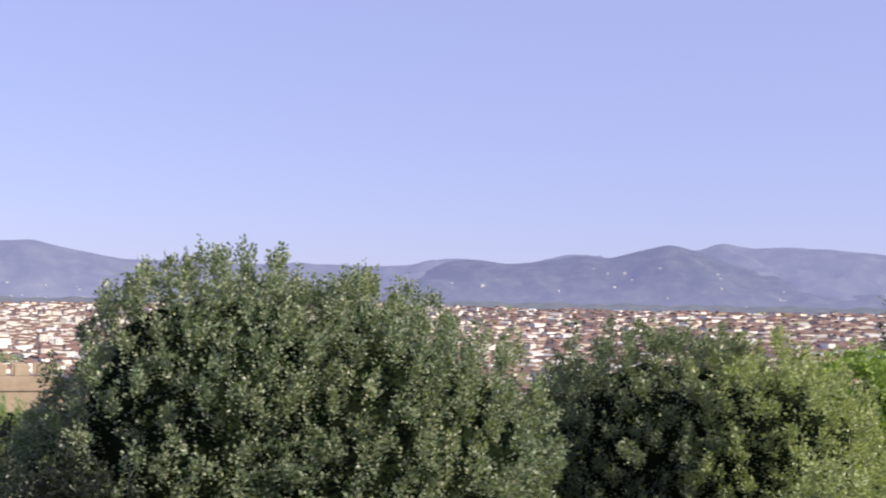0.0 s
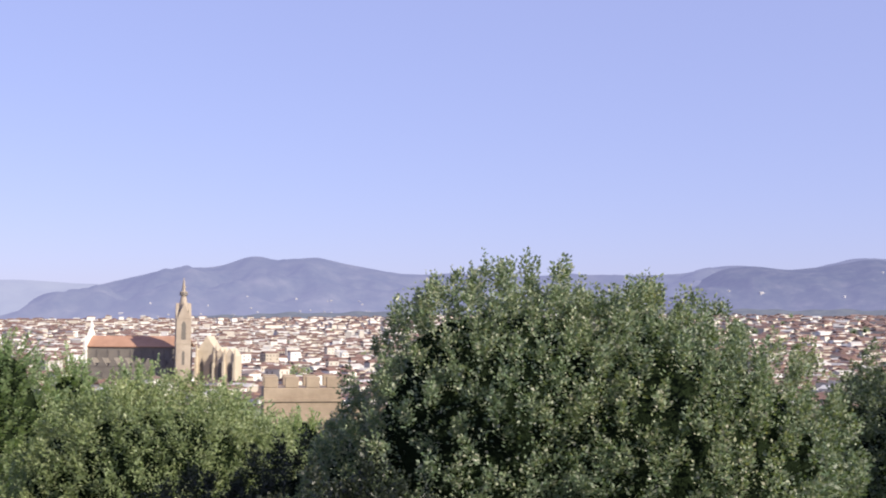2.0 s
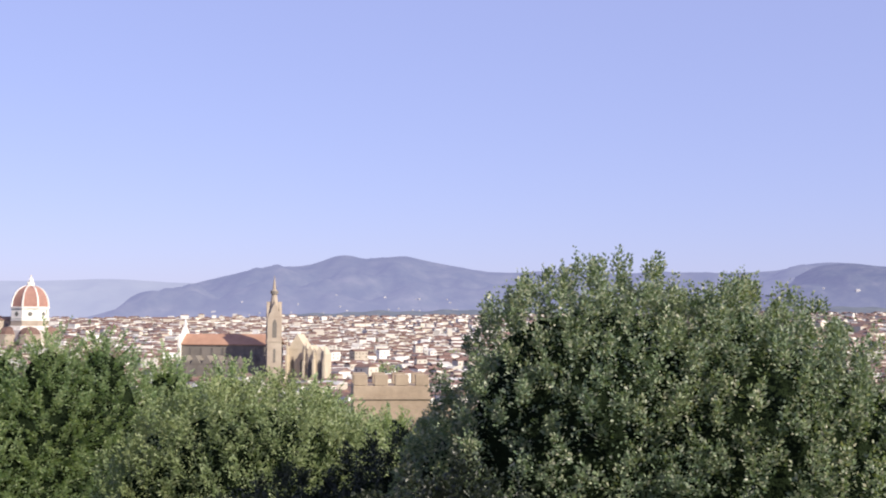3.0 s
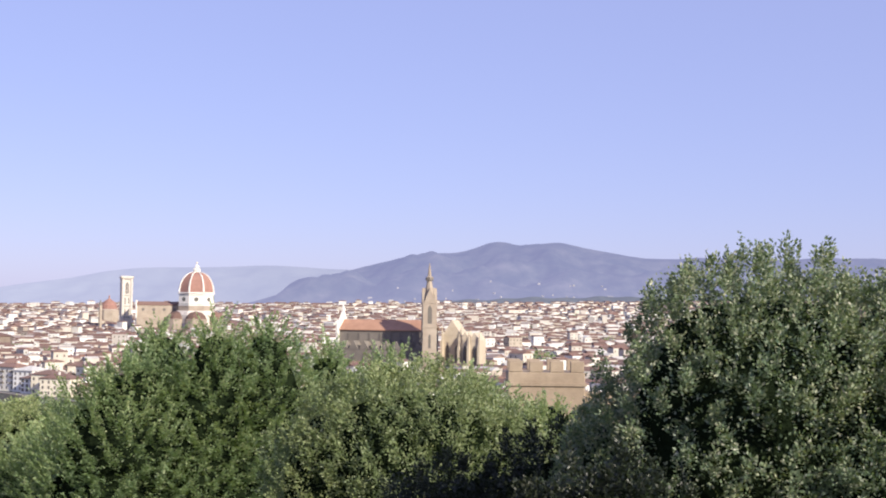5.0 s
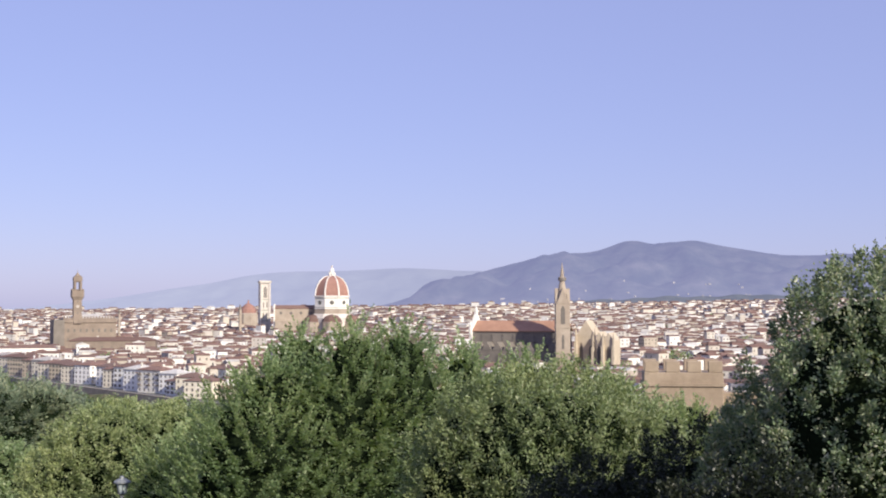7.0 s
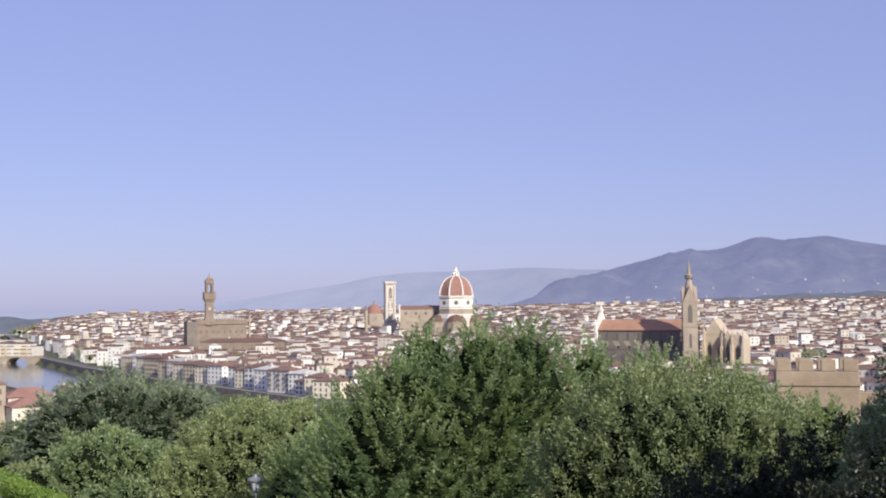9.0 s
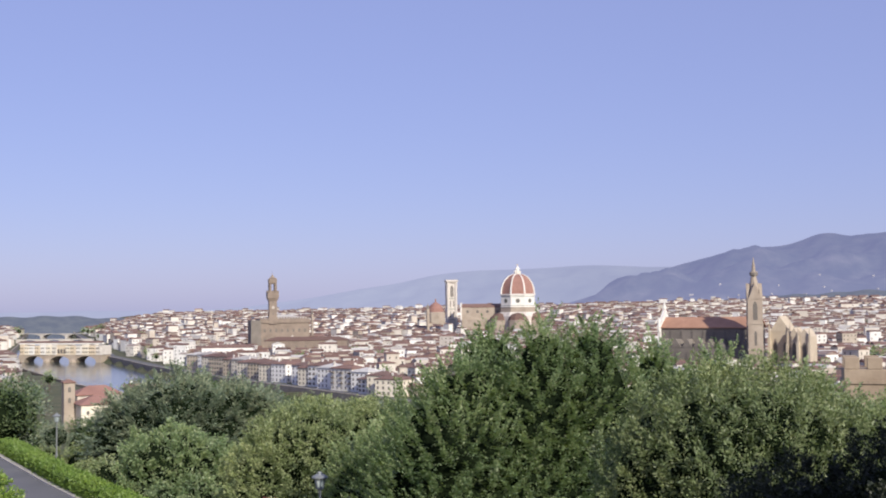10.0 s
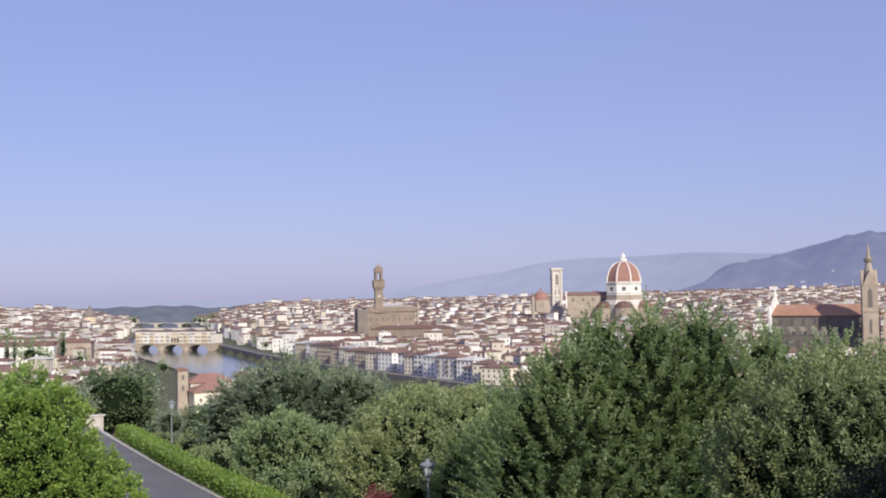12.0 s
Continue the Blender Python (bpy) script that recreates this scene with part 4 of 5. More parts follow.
# a villa with a tower and red roofs on the near bank
p = Vector((-438.0, 372.0, 0))
g = land_z(p.x, p.y)
ob = empty("villa", facing(p, g, 14), "pink villa with red roofs and a square brick tower", "house")
part("wall", box(-8, 12, -7, 9, -4, 9.5 - g + 2), M_CREAM, ob)
put(part("roof", hip(20, 16, 11.5 - g + 0.3, 15.5 - g, 0.9), M_DOME, ob), Matrix.Translation((2, 1, 0)))
w2 = part("wing", box(-6, 15, 9.1, 22, -4, 15 - g), M_HWALL, ob)
put(part("wing_roof", hip(21, 13, 15.2 - g, 19 - g, 0.9), M_DOME, ob), Matrix.Translation((4.5, 15.5, 0)))
tw = part("tower", box(-13.2, -8.2, 4, 9, -4, 21.5 - g, 0.1), M_STONE, ob)
put(part("tower_roof", hip(5.2, 5.2, 21.6 - g, 23 - g, 0.5), M_HROOF, tw), Matrix.Translation((-10.7, 6.5, 0)))
for zz in (12 - g, 17 - g):
    put(part("tower_window", bm_mesh("tower_window", arch_pane(1.3, 2.4), M_WINDOW), None, tw), Matrix.Translation((-10.7, 3.95, zz)))
for k in range(4):
    put(part("window", PANE, None, ob), Matrix.Translation((-5 + k * 4.6, -7.05, 7 - g)))

# old town wall with battlements, on the slope below the terrace
p = at(-13.05, 140)
ob = empty("battlement_wall", facing(p, 0, 4), "old sandstone wall tower with square battlements", "wall")
part("wall", box(-4.5, 4.5, 0, 6, 34, 46.6, 0.1), M_OLDWALL, ob)
part("ledge", box(-4.7, 4.7, -0.2, 6.2, 45.0, 45.35), M_OLDWALL, ob)
merlons(ob, [(-3.6 + i * 2.4, 0.35, 46.6) for i in range(4)], 1.6, 0.7, 1.3, M_OLDWALL)
merlons(ob, [(-3.6 + i * 2.4, 5.6, 46.6) for i in range(4)], 1.6, 0.7, 1.3, M_OLDWALL)
part("side_wall", box(4.6, 30, 2, 4, 32, 44.2, 0.1), M_OLDWALL, ob)

# ---- the rest of the city ----
near_rows = city_rows(600, 1250, 14.5, 12.0, 0.84)
mid_rows = city_rows(1250, 2100, 15, 12.0, 0.8)
far_rows = city_rows(2100, 3300, 19, 11.0, 0.62)
near_rows.sort(key=lambda q: math.hypot(q[0], q[1]) + (0 if -62 < math.degrees(math.atan2(q[0], q[1])) < -33 else 250))
random.seed(31)
for x, y, z, w, d, h, turn in near_rows[:230]:
    face = []
    for side, (nx, ny) in (("front", (0, -1)), ("right", (1, 0)), ("back", (0, 1)), ("left", (-1, 0))):
        wx, wy = nx * math.cos(turn) - ny * math.sin(turn), nx * math.sin(turn) + ny * math.cos(turn)
        if (wx * x + wy * y) / math.hypot(x, y) < -0.35:
            face.append(side)
    house(x, y, turn, w, d, h, "old plastered town house with a brown tiled roof", "old town houses", None, random.choice(["hip", "gable"]), None, max(2, int(h / 4.2)), face, False, False, 0.35, z, 1)
random.seed(4)
house_block(near_rows[230:], "old_town_houses", "cream and ochre old houses with brown tiled roofs", M_ROOF, M_WALL, True)
front_rows = [q for q in mid_rows if math.hypot(q[0], q[1]) < 1650]
house_block(front_rows, "town_houses", "closely packed pale houses with terracotta roofs", M_ROOF, M_WALL, True)
house_block([q for q in mid_rows if math.hypot(q[0], q[1]) >= 1650], "further_town_houses", "pale houses with terracotta roofs beyond the centre", M_ROOF, M_WALL)
house_block(far_rows, "outer_town_houses", "distant pale houses and flats with reddish roofs", M_ROOF, M_WALL)


# ---- trees ----
def leaf_cloud(centres, axes, per, spread, size, aspect, seed, flat=0.0, reach=None):
    """Leaves in clumps: each a folded diamond blade of four corners."""
    g = np.random.default_rng(seed)
    n = len(centres) * per
    c = np.repeat(centres, per, 0)
    ax = np.repeat(axes, per, 0)
    off = g.normal(0, 1, (n, 3))
    off /= np.linalg.norm(off, axis=1)[:, None] + 1e-9
    off *= g.random((n, 1)) ** 0.5
    off *= np.array([1, 1, 1 - flat])
    along = g.uniform(-1, 1, (n, 1))
    c = c + off * spread * (1.0 if reach is None else (1.15 - 0.55 * along)) + ax * along * (spread * 1.1 if reach is None else reach)
    d = off * 0.8 + ax * 0.7 + g.normal(0, 0.35, (n, 3)) if reach is None else off * 0.75 + ax * 1.0 + g.normal(0, 0.22, (n, 3))
    d /= np.linalg.norm(d, axis=1)[:, None] + 1e-9
    up = g.normal(0, 0.55 if reach is None else 0.32, (n, 3)) + np.array([0, 0, 1.0])
    t = np.cross(d, up)
    t /= np.linalg.norm(t, axis=1)[:, None] + 1e-9
    nn = np.cross(t, d)
    L = size * g.uniform(0.65, 1.3, (n, 1))
    W = L * aspect * 0.5
    mid = c + d * L * 0.45 - nn * L * 0.06
    v = np.stack([c, mid + t * W + nn * L * 0.05, c + d * L, mid - t * W + nn * L * 0.05], 1).reshape(-1, 3)
    return v, np.arange(len(v)).reshape(-1, 4)


def limb(bm, a, b, ra, rb, sides=7):
    a, b = Vector(a), Vector(b)
    d = (b - a).normalized()
    u = d.orthogonal().normalized()
    w = d.cross(u)
    lo = [bm.verts.new(a + (u * math.cos(2 * math.pi * i / sides) + w * math.sin(2 * math.pi * i / sides)) * ra) for i in range(sides)]
    hi = [bm.verts.new(b + (u * math.cos(2 * math.pi * i / sides) + w * math.sin(2 * math.pi * i / sides)) * rb) for i in range(sides)]
    for i in range(sides):
        bm.faces.new((lo[i], lo[(i + 1) % sides], hi[(i + 1) % sides], hi[i]))


def on_dome(g, n, low):
    """Directions spread over a ball, none lower than low."""
    z = g.uniform(low, 1, n)
    a = g.uniform(0, 2 * math.pi, n)
    s = np.sqrt(1 - z * z)
    return np.stack([s * np.cos(a), s * np.sin(a), z], 1)


def even_dome(g, n, low):
    """Directions spread evenly over a ball from the top down to low, a little shaken."""
    k = np.arange(n) + 0.5
    z = 1 - (1 - low) * k / n
    a = k * 2.39996 + g.uniform(0, 6.28)
    s = np.sqrt(np.clip(1 - z * z, 0, 1))
    d = np.stack([s * np.cos(a), s * np.sin(a), z], 1) + g.normal(0, 0.35 / math.sqrt(n), (n, 3))
    return d / np.linalg.norm(d, axis=1)[:, None]


def full(d, power):
    """How far a crown reaches in a direction: 1 for a ball, more at the shoulders for a fuller form."""
    h = np.hypot(d[:, 0], d[:, 1])
    return ((h ** power + np.abs(d[:, 2]) ** power) ** (-1 / power))[:, None]


def tree(name, x, y, top, radius, depth, mat, label, seed, clumps=1500, per=14, spread=0.15, size=0.08, aspect=0.5,
         lobes=26, lobe=0.34, low=-0.45, sprigs=0, flat=0.0, lift=0.35, taper=0.0, category="tree", core=0.74, base=None, tips=14, tip_size=0.13, power=2.5, sprig_len=0.42, twig=0.45, reach=None):
    """A trunk with limbs and an uneven crown of leaf clumps on twigs, twigs on rounded lobes.
    top: height of the crown's top; radius: its half width; depth: from top to its underside."""
    g = np.random.default_rng(seed)
    zb = land_z(x, y) if base is None else base
    rz = depth / 2
    cz = top - rz * 0.97
    centre = np.array([0, 0, cz - zb])
    rad = np.array([radius, radius, rz])
    ld = even_dome(g, lobes, low)
    lc = ld * full(ld, power) * (1 - lobe * 0.85) * g.uniform(0.86, 1.05, (lobes, 1))
    lc[:, :2] *= (1 - taper * np.clip(lc[:, 2:3] + 0.2, 0, 1.2))
    lr = lobe * g.uniform(0.75, 1.2, lobes)
    nt = lobes * tips
    own = np.repeat(np.arange(lobes), tips)
    td = on_dome(g, nt, -0.7) * 0.9 + ld[own] * 0.8
    td /= np.linalg.norm(td, axis=1)[:, None]
    tp = lc[own] + td * lr[own][:, None] * g.uniform(0.7, 1.05, (nt, 1))
    pick = g.integers(0, nt, clumps)
    ax = td + np.array([0, 0, lift])
    ax /= np.linalg.norm(ax, axis=1)[:, None]
    p = tp[pick] + (g.normal(0, twig, (clumps, 3)) + ax[pick] * g.uniform(-1.1, 0.8, (clumps, 1))) * tip_size
    p *= np.where(g.random((clumps, 1)) < 0.3, g.uniform(0.74, 0.95, (clumps, 1)), 1.0)
    fit_w, fit_z = 0.97 / np.percentile(np.hypot(p[:, 0], p[:, 1]), 97), 1.0 - np.percentile(p[:, 2], 98.5)
    for a in (p, tp, lc):
        a[:, :2] *= fit_w
        a[:, 2] += fit_z
    cz = top - rz - spread * 0.5
    centre = np.array([0, 0, cz - zb])
    pts = centre + p * rad
    v, q = leaf_cloud(pts, ax[pick], per, spread, size, aspect, seed + 1, flat, reach)
    if sprigs:
        sd = on_dome(g, sprigs, 0.2)
        j = np.array([np.argmax((tp @ k)) for k in sd])
        j = np.where(g.random(sprigs) < 0.5, j, g.choice(np.where(td[:, 2] > 0.1)[0], sprigs))
        s0 = centre + tp[j] * rad * 0.97
        ln = g.uniform(0.3, 1.0, sprigs) * sprig_len
        k = 8
        f = (np.arange(k) / (k - 1))[None, :, None]
        lean = np.stack([g.normal(0, 0.25, sprigs), g.normal(0, 0.25, sprigs), np.ones(sprigs)], 1)
        sp = (s0[:, None, :] + f * ln[:, None, None] * lean[:, None, :]).reshape(-1, 3)
        v2, q2 = leaf_cloud(sp, np.repeat(lean / np.linalg.norm(lean, axis=1)[:, None], k, 0), 3, spread * 0.25, size * 0.8, aspect, seed + 2)
        q = np.concatenate([q, q2 + len(v)])
        v = np.concatenate([v, v2])
    ob = empty(name, pose(x, y, zb), label, category)
    part("crown", mesh_of("crown", v, q), mat, ob)
    # Solid dark core: the shade in the crown's gaps is put into its colour.
    bm = bmesh.new()
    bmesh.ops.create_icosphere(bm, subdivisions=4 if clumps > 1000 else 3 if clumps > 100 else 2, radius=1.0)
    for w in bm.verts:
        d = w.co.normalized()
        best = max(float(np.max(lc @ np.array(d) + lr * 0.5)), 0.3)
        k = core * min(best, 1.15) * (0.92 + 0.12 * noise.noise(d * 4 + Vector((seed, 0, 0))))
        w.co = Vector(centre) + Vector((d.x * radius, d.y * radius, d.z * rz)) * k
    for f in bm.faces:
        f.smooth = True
    part("inner_foliage", bm, M_SHADEMASS, ob, "solid near-black core standing for shade inside the foliage")
    bm = bmesh.new()
    tr = max(0.06, 0.035 * (top - zb))
    fork = Vector((0.1 * tr, 0, max((cz - zb) - rz * 0.55, 0.25 * (cz - zb))))
    limb(bm, (0, 0, -0.4), fork, tr * 1.25, tr * 0.8)
    for k in range(7):
        c = lc[k % lobes] * rad * 0.9 + centre
        limb(bm, fork, c, tr * 0.55, tr * 0.12, 5)
    part("trunk", bm, M_BARK, ob)
    return ob


def az_xy(az, dist):
    p = at(az, dist)
    return p.x, p.y


# ---- the terrace's trees and the park on the slope ----
def unit(v):
    return v / (np.linalg.norm(v, axis=1)[:, None] + 1e-9)


def shoots(g, roots, axes, per, length, width, leaf, aspect, plane):
    """Leafy shoots from roots along axes. plane 0: rosettes all round the twig; 1: flat sprays, leaves to both sides."""
    n = len(roots) * per
    ln = np.repeat(length * g.uniform(0.65, 1.3, (len(roots), 1)), per, 0)
    c, ax = np.repeat(roots, per, 0), np.repeat(axes, per, 0)
    side = unit(np.cross(ax, np.array([0.05, 0.02, 1.0])))
    rise = np.cross(side, ax)
    t = g.random((n, 1)) ** 0.8
    ang = g.uniform(0, 2 * math.pi, (n, 1))
    out = side * np.cos(ang) + rise * np.sin(ang) * (1 - 0.82 * plane)
    c = c + ax * t * ln + out * width * (1.08 - t * (0.55 + 0.35 * plane)) * np.sqrt(g.random((n, 1)))
    c[:, 2:3] -= plane * 0.12 * ln * t * t
    d = unit(ax * (0.35 + 0.65 * t) + out * (1.0 - 0.45 * t) + g.normal(0, 0.25, (n, 3)))
    up = g.normal(0, 0.55 - 0.28 * plane, (n, 3)) + rise * (0.1 + 0.45 * plane) + ax * (0.65 - 0.2 * plane) + out * 0.15 + np.array([0, 0, 0.25])
    side = unit(np.cross(d, up))
    nn = np.cross(side, d)
    L = leaf * g.uniform(0.65, 1.3, (n, 1))
    W = L * aspect * 0.5
    mid = c + d * L * 0.45 - nn * L * 0.06
    v = np.stack([c, mid + side * W + nn * L * 0.06, c + d * L, mid - side * W + nn * L * 0.06], 1).reshape(-1, 3)
    return v, np.arange(len(v)).reshape(-1, 4)


def skin(g, masses, density, bulge, freq, seed, shrink=1.0, low=-0.7):
    """Places evenly over the outside of rounded masses that grow into one another, with their outward directions."""
    P, N = [], []
    for i, (cx, cy, cz, rx, ry, rz, pw) in enumerate(masses):
        r = np.array([rx, ry, rz]) * shrink
        area = 4 * math.pi * (((rx * ry) ** 1.6 + (rx * rz) ** 1.6 + (ry * rz) ** 1.6) / 3) ** (1 / 1.6)
        n = max(12, int(area * shrink * shrink * density * (1 - low) / 2))
        d = even_dome(g, n, low)
        p = d * full(d, pw) * r
        k = np.array([noise.noise(Vector(q) * freq + Vector((seed * 3.1, i * 7.7, 0))) for q in p])[:, None]
        p = p * (1 + bulge * k - np.abs(g.normal(0, 0.045, (n, 1)))) + np.array([cx, cy, cz])
        keep = np.ones(n, bool)
        for j, (ax, ay, az2, sx, sy, sz, pw2) in enumerate(masses):
            if j != i:
                q = np.abs((p - np.array([ax, ay, az2])) / (np.array([sx, sy, sz]) * shrink))
                keep &= (q ** 2).sum(1) > 0.8
        P.append(p[keep]), N.append(unit(d / r)[keep])
    return np.concatenate(P), np.concatenate(N)


def grown(name, az, dist, masses, mat, label, seed, density=18, per=44, length=0.3, width=0.11, leaf=0.055, aspect=0.55, plane=0.0, lift=0.7, outward=0.8,
          bulge=0.1, freq=1.3, sprigs=0, sprig_len=0.3, core=0.84, low=-0.7, clump=0.2, bunch=8, tall=1.3, category="tree", group=""):
    """A tree grown of several rounded masses: bunches of leafy shoots on the outside, shaded inner twigs behind. masses: offsets across the view, away
    and the height of the middle, then three half widths and fullness."""
    g = np.random.default_rng(seed)
    x, y = az_xy(az, dist)
    zb = land_z(x, y)
    M = [(a, b, c - zb, rx, ry, rz, pw) for a, b, c, rx, ry, rz, pw in masses]
    P, N = skin(g, M, density, bulge, freq, seed, low=low)
    P = P - N * np.abs(g.normal(0, clump * 0.75, (len(P), 1)))
    big = np.repeat(g.uniform(0.6, 1.25, (len(P), 1)), bunch, 0) * clump
    Nb = np.repeat(N, bunch, 0)
    off = unit(on_dome(g, len(Nb), -0.3) + Nb * 0.9) * np.sqrt(g.uniform(0.15, 1, (len(Nb), 1))) * np.array([1, 1, tall])
    ax = unit(Nb * outward * 0.6 + off * 0.7 + np.array([0, 0, lift]) + g.normal(0, 0.18, Nb.shape))
    v, q = shoots(g, np.repeat(P, bunch, 0) + off * big - ax * length * 0.6, ax, per, length, width, leaf, aspect, plane)
    P2, N2 = skin(g, M, density * bunch * 0.45, bulge, freq, seed, core + 0.06, low)
    ax2 = unit(N2 + np.array([0, 0, lift * 0.6]) + g.normal(0, 0.4, P2.shape))
    v2, q2 = shoots(g, P2 - ax2 * length * 0.5, ax2, max(8, per // 2), length, width * 1.2, leaf, aspect, plane)
    q = np.concatenate([q, q2 + len(v)])
    v = np.concatenate([v, v2])
    if sprigs:
        j = g.choice(np.where(N[:, 2] > 0.25)[0], sprigs)
        ax3 = unit(np.array([0, 0, 1.0]) + N[j] * 0.25 + g.normal(0, 0.16, (sprigs, 3)))
        v3, q3 = shoots(g, P[j] - ax3 * sprig_len * 0.35, ax3, 26, sprig_len, width * 0.32, leaf * 0.85, aspect, 0.0)
        q = np.concatenate([q, q3 + len(v)])
        v = np.concatenate([v, v3])
    ob = empty(name, pose(x, y, zb, 0, 0, -az), label, category, group)
    part("crown", mesh_of("crown", v, q), mat, ob)
    # Near-black cores fill the masses in place of shade behind the shoots.
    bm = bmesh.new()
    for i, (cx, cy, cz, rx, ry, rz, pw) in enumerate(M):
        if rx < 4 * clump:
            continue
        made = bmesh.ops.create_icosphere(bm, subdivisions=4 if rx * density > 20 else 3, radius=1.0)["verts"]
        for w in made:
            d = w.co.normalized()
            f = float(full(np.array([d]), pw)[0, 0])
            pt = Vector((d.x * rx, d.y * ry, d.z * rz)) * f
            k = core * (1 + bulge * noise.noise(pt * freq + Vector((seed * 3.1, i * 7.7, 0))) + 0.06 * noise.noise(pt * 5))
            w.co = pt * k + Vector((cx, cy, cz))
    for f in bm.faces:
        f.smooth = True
    part("inner_foliage", bm, M_SHADEMASS, ob, "solid near-black core standing for shade inside the foliage")
    bm = bmesh.new()
    top = max(m[2] + m[5] for m in M)
    foot = min(m[2] - m[5] for m in M)
    tr = max(0.06, 0.03 * top)
    fork = Vector((M[0][0] * 0.3, 0, max(foot + 0.5, 0.3 * top)))
    limb(bm, (0, 0, -0.4), fork, tr * 1.25, tr * 0.8)
    for m in M:
        limb(bm, fork, (m[0], m[1], m[2] + m[5] * 0.3), tr * 0.55, tr * 0.12, 5)
        for k in range(3):
            limb(bm, (m[0] * 0.6, m[1] * 0.6, (m[2] + fork.z) / 2), (m[0] + m[3] * 0.5 * math.cos(k * 2.1), m[1] + m[4] * 0.5 * math.sin(k * 2.1), m[2]), tr * 0.3, tr * 0.08, 5)
    part("trunk", bm, M_BARK, ob)
    return ob


OAK = dict(density=7.5, bunch=11, clump=0.17, tall=1.6, per=22, length=0.25, width=0.06, leaf=0.046, aspect=0.6, lift=0.75, bulge=0.15, freq=2.1, sprig_len=0.45, core=0.81, low=-0.5)
grown("holm_oak", -1.0, 14.7, [(-0.6, 0, 52.45, 1.95, 2.0, 2.08, 2.2), (0.81, 0.3, 51.97, 2.6, 2.3, 2.3, 2.1), (-1.8, 0.2, 51.6, 1.35, 1.5, 1.5, 2.1), (0.95, 0.1, 53.55, 0.75, 0.7, 0.72, 2.0)],
      L_OAK, "dense holm oak with small grey-green leaves and upright shoots", 11, sprigs=420, **OAK)
grown("holm_oak", 17.66, 18.5, [(-0.09, 0, 51.7, 2.23, 2.2, 2.1, 2.4), (-1.46, 0.2, 51.5, 1.29, 1.5, 1.72, 2.1)],
      L_OAKDARK, "rounded dark holm oak on the slope", 12, sprigs=40, **OAK)
grown("holm_oak", 21.7, 17.6, [(0, 0, 51.75, 1.5, 1.5, 1.85, 2.1), (0.9, -0.2, 50.9, 1.1, 1.1, 1.6, 2.1)], L_OLIVE, "lighter green holm oak beside a darker one", 31, sprigs=20, **OAK)
grown("young_tree", 25.6, 24, [(0, 0, 51.2, 1.7, 1.7, 2.2, 2.1), (1.6, 0.4, 50.4, 1.6, 1.6, 2.1, 2.1)], L_BRIGHT, "bright green young tree behind an oak", 13,
      density=6, core=0.76, bunch=8, clump=0.22, per=20, length=0.32, width=0.1, leaf=0.075, sprigs=12)
grown("shrub", 24.6, 14.5, [(0, 0, 50.95, 0.95, 0.9, 1.3, 2.1)], L_OLIVE, "grey-green shrub at the foot of an oak", 29, category="shrub", **OAK)
x, y = az_xy(28.3, 40)
tree("cypress", x, y, 54.6, 1.6, 9.0, L_CEDAR, "dark cypress at the terrace's far side", 14, clumps=1500, lobes=24, per=12, spread=0.25, size=0.2, lobe=0.35, taper=0.5)
# The shade between the trees is painted into this shrub's leaves.
grown("shrub", -11.9, 17.6, [(0, 0, 50.3, 1.7, 1.4, 1.9, 2.1), (-1.7, 0.3, 49.9, 1.5, 1.3, 1.8, 2.1), (0.9, -0.3, 49.6, 1.2, 1.1, 1.7, 2.1)], L_SHADED, "shrub between two trees, its shade put into the leaf colour", 15, category="shrub", **OAK)
# Added shrub: its dark leaves stand for the shade on the oak's foot.
grown("shrub", -10.4, 12.6, [(0, 0, 51.2, 0.85, 0.7, 1.3, 2.1), (-0.75, 0.2, 50.9, 0.7, 0.6, 1.2, 2.1)], L_SHADED, "added shrub beside the oak with shade-dark leaves", 33, category="shrub", **OAK)
grown("light_green_tree", -18.9, 29, [(-0.2, 0, 50.26, 2.7, 2.5, 2.25, 2.1), (1.75, 0.2, 49.95, 1.6, 1.7, 1.77, 2.1), (-1.97, 0.1, 49.85, 1.77, 1.8, 2.0, 2.1)],
      L_LIGHT, "light green feathery tree on the slope", 16, density=3.6, bunch=9, clump=0.3, tall=1.4, core=0.76, per=24, length=0.5, width=0.1, leaf=0.08, aspect=0.45, lift=0.85, bulge=0.15, freq=0.9, sprigs=110, sprig_len=0.6)
HORN = dict(density=1.9, bunch=5, clump=0.3, tall=1.1, per=44, length=1.2, width=0.16, leaf=0.1, aspect=0.6, plane=1.0, lift=0.6, outward=1.5, bulge=0.2, freq=0.8, core=0.7, low=-0.8)
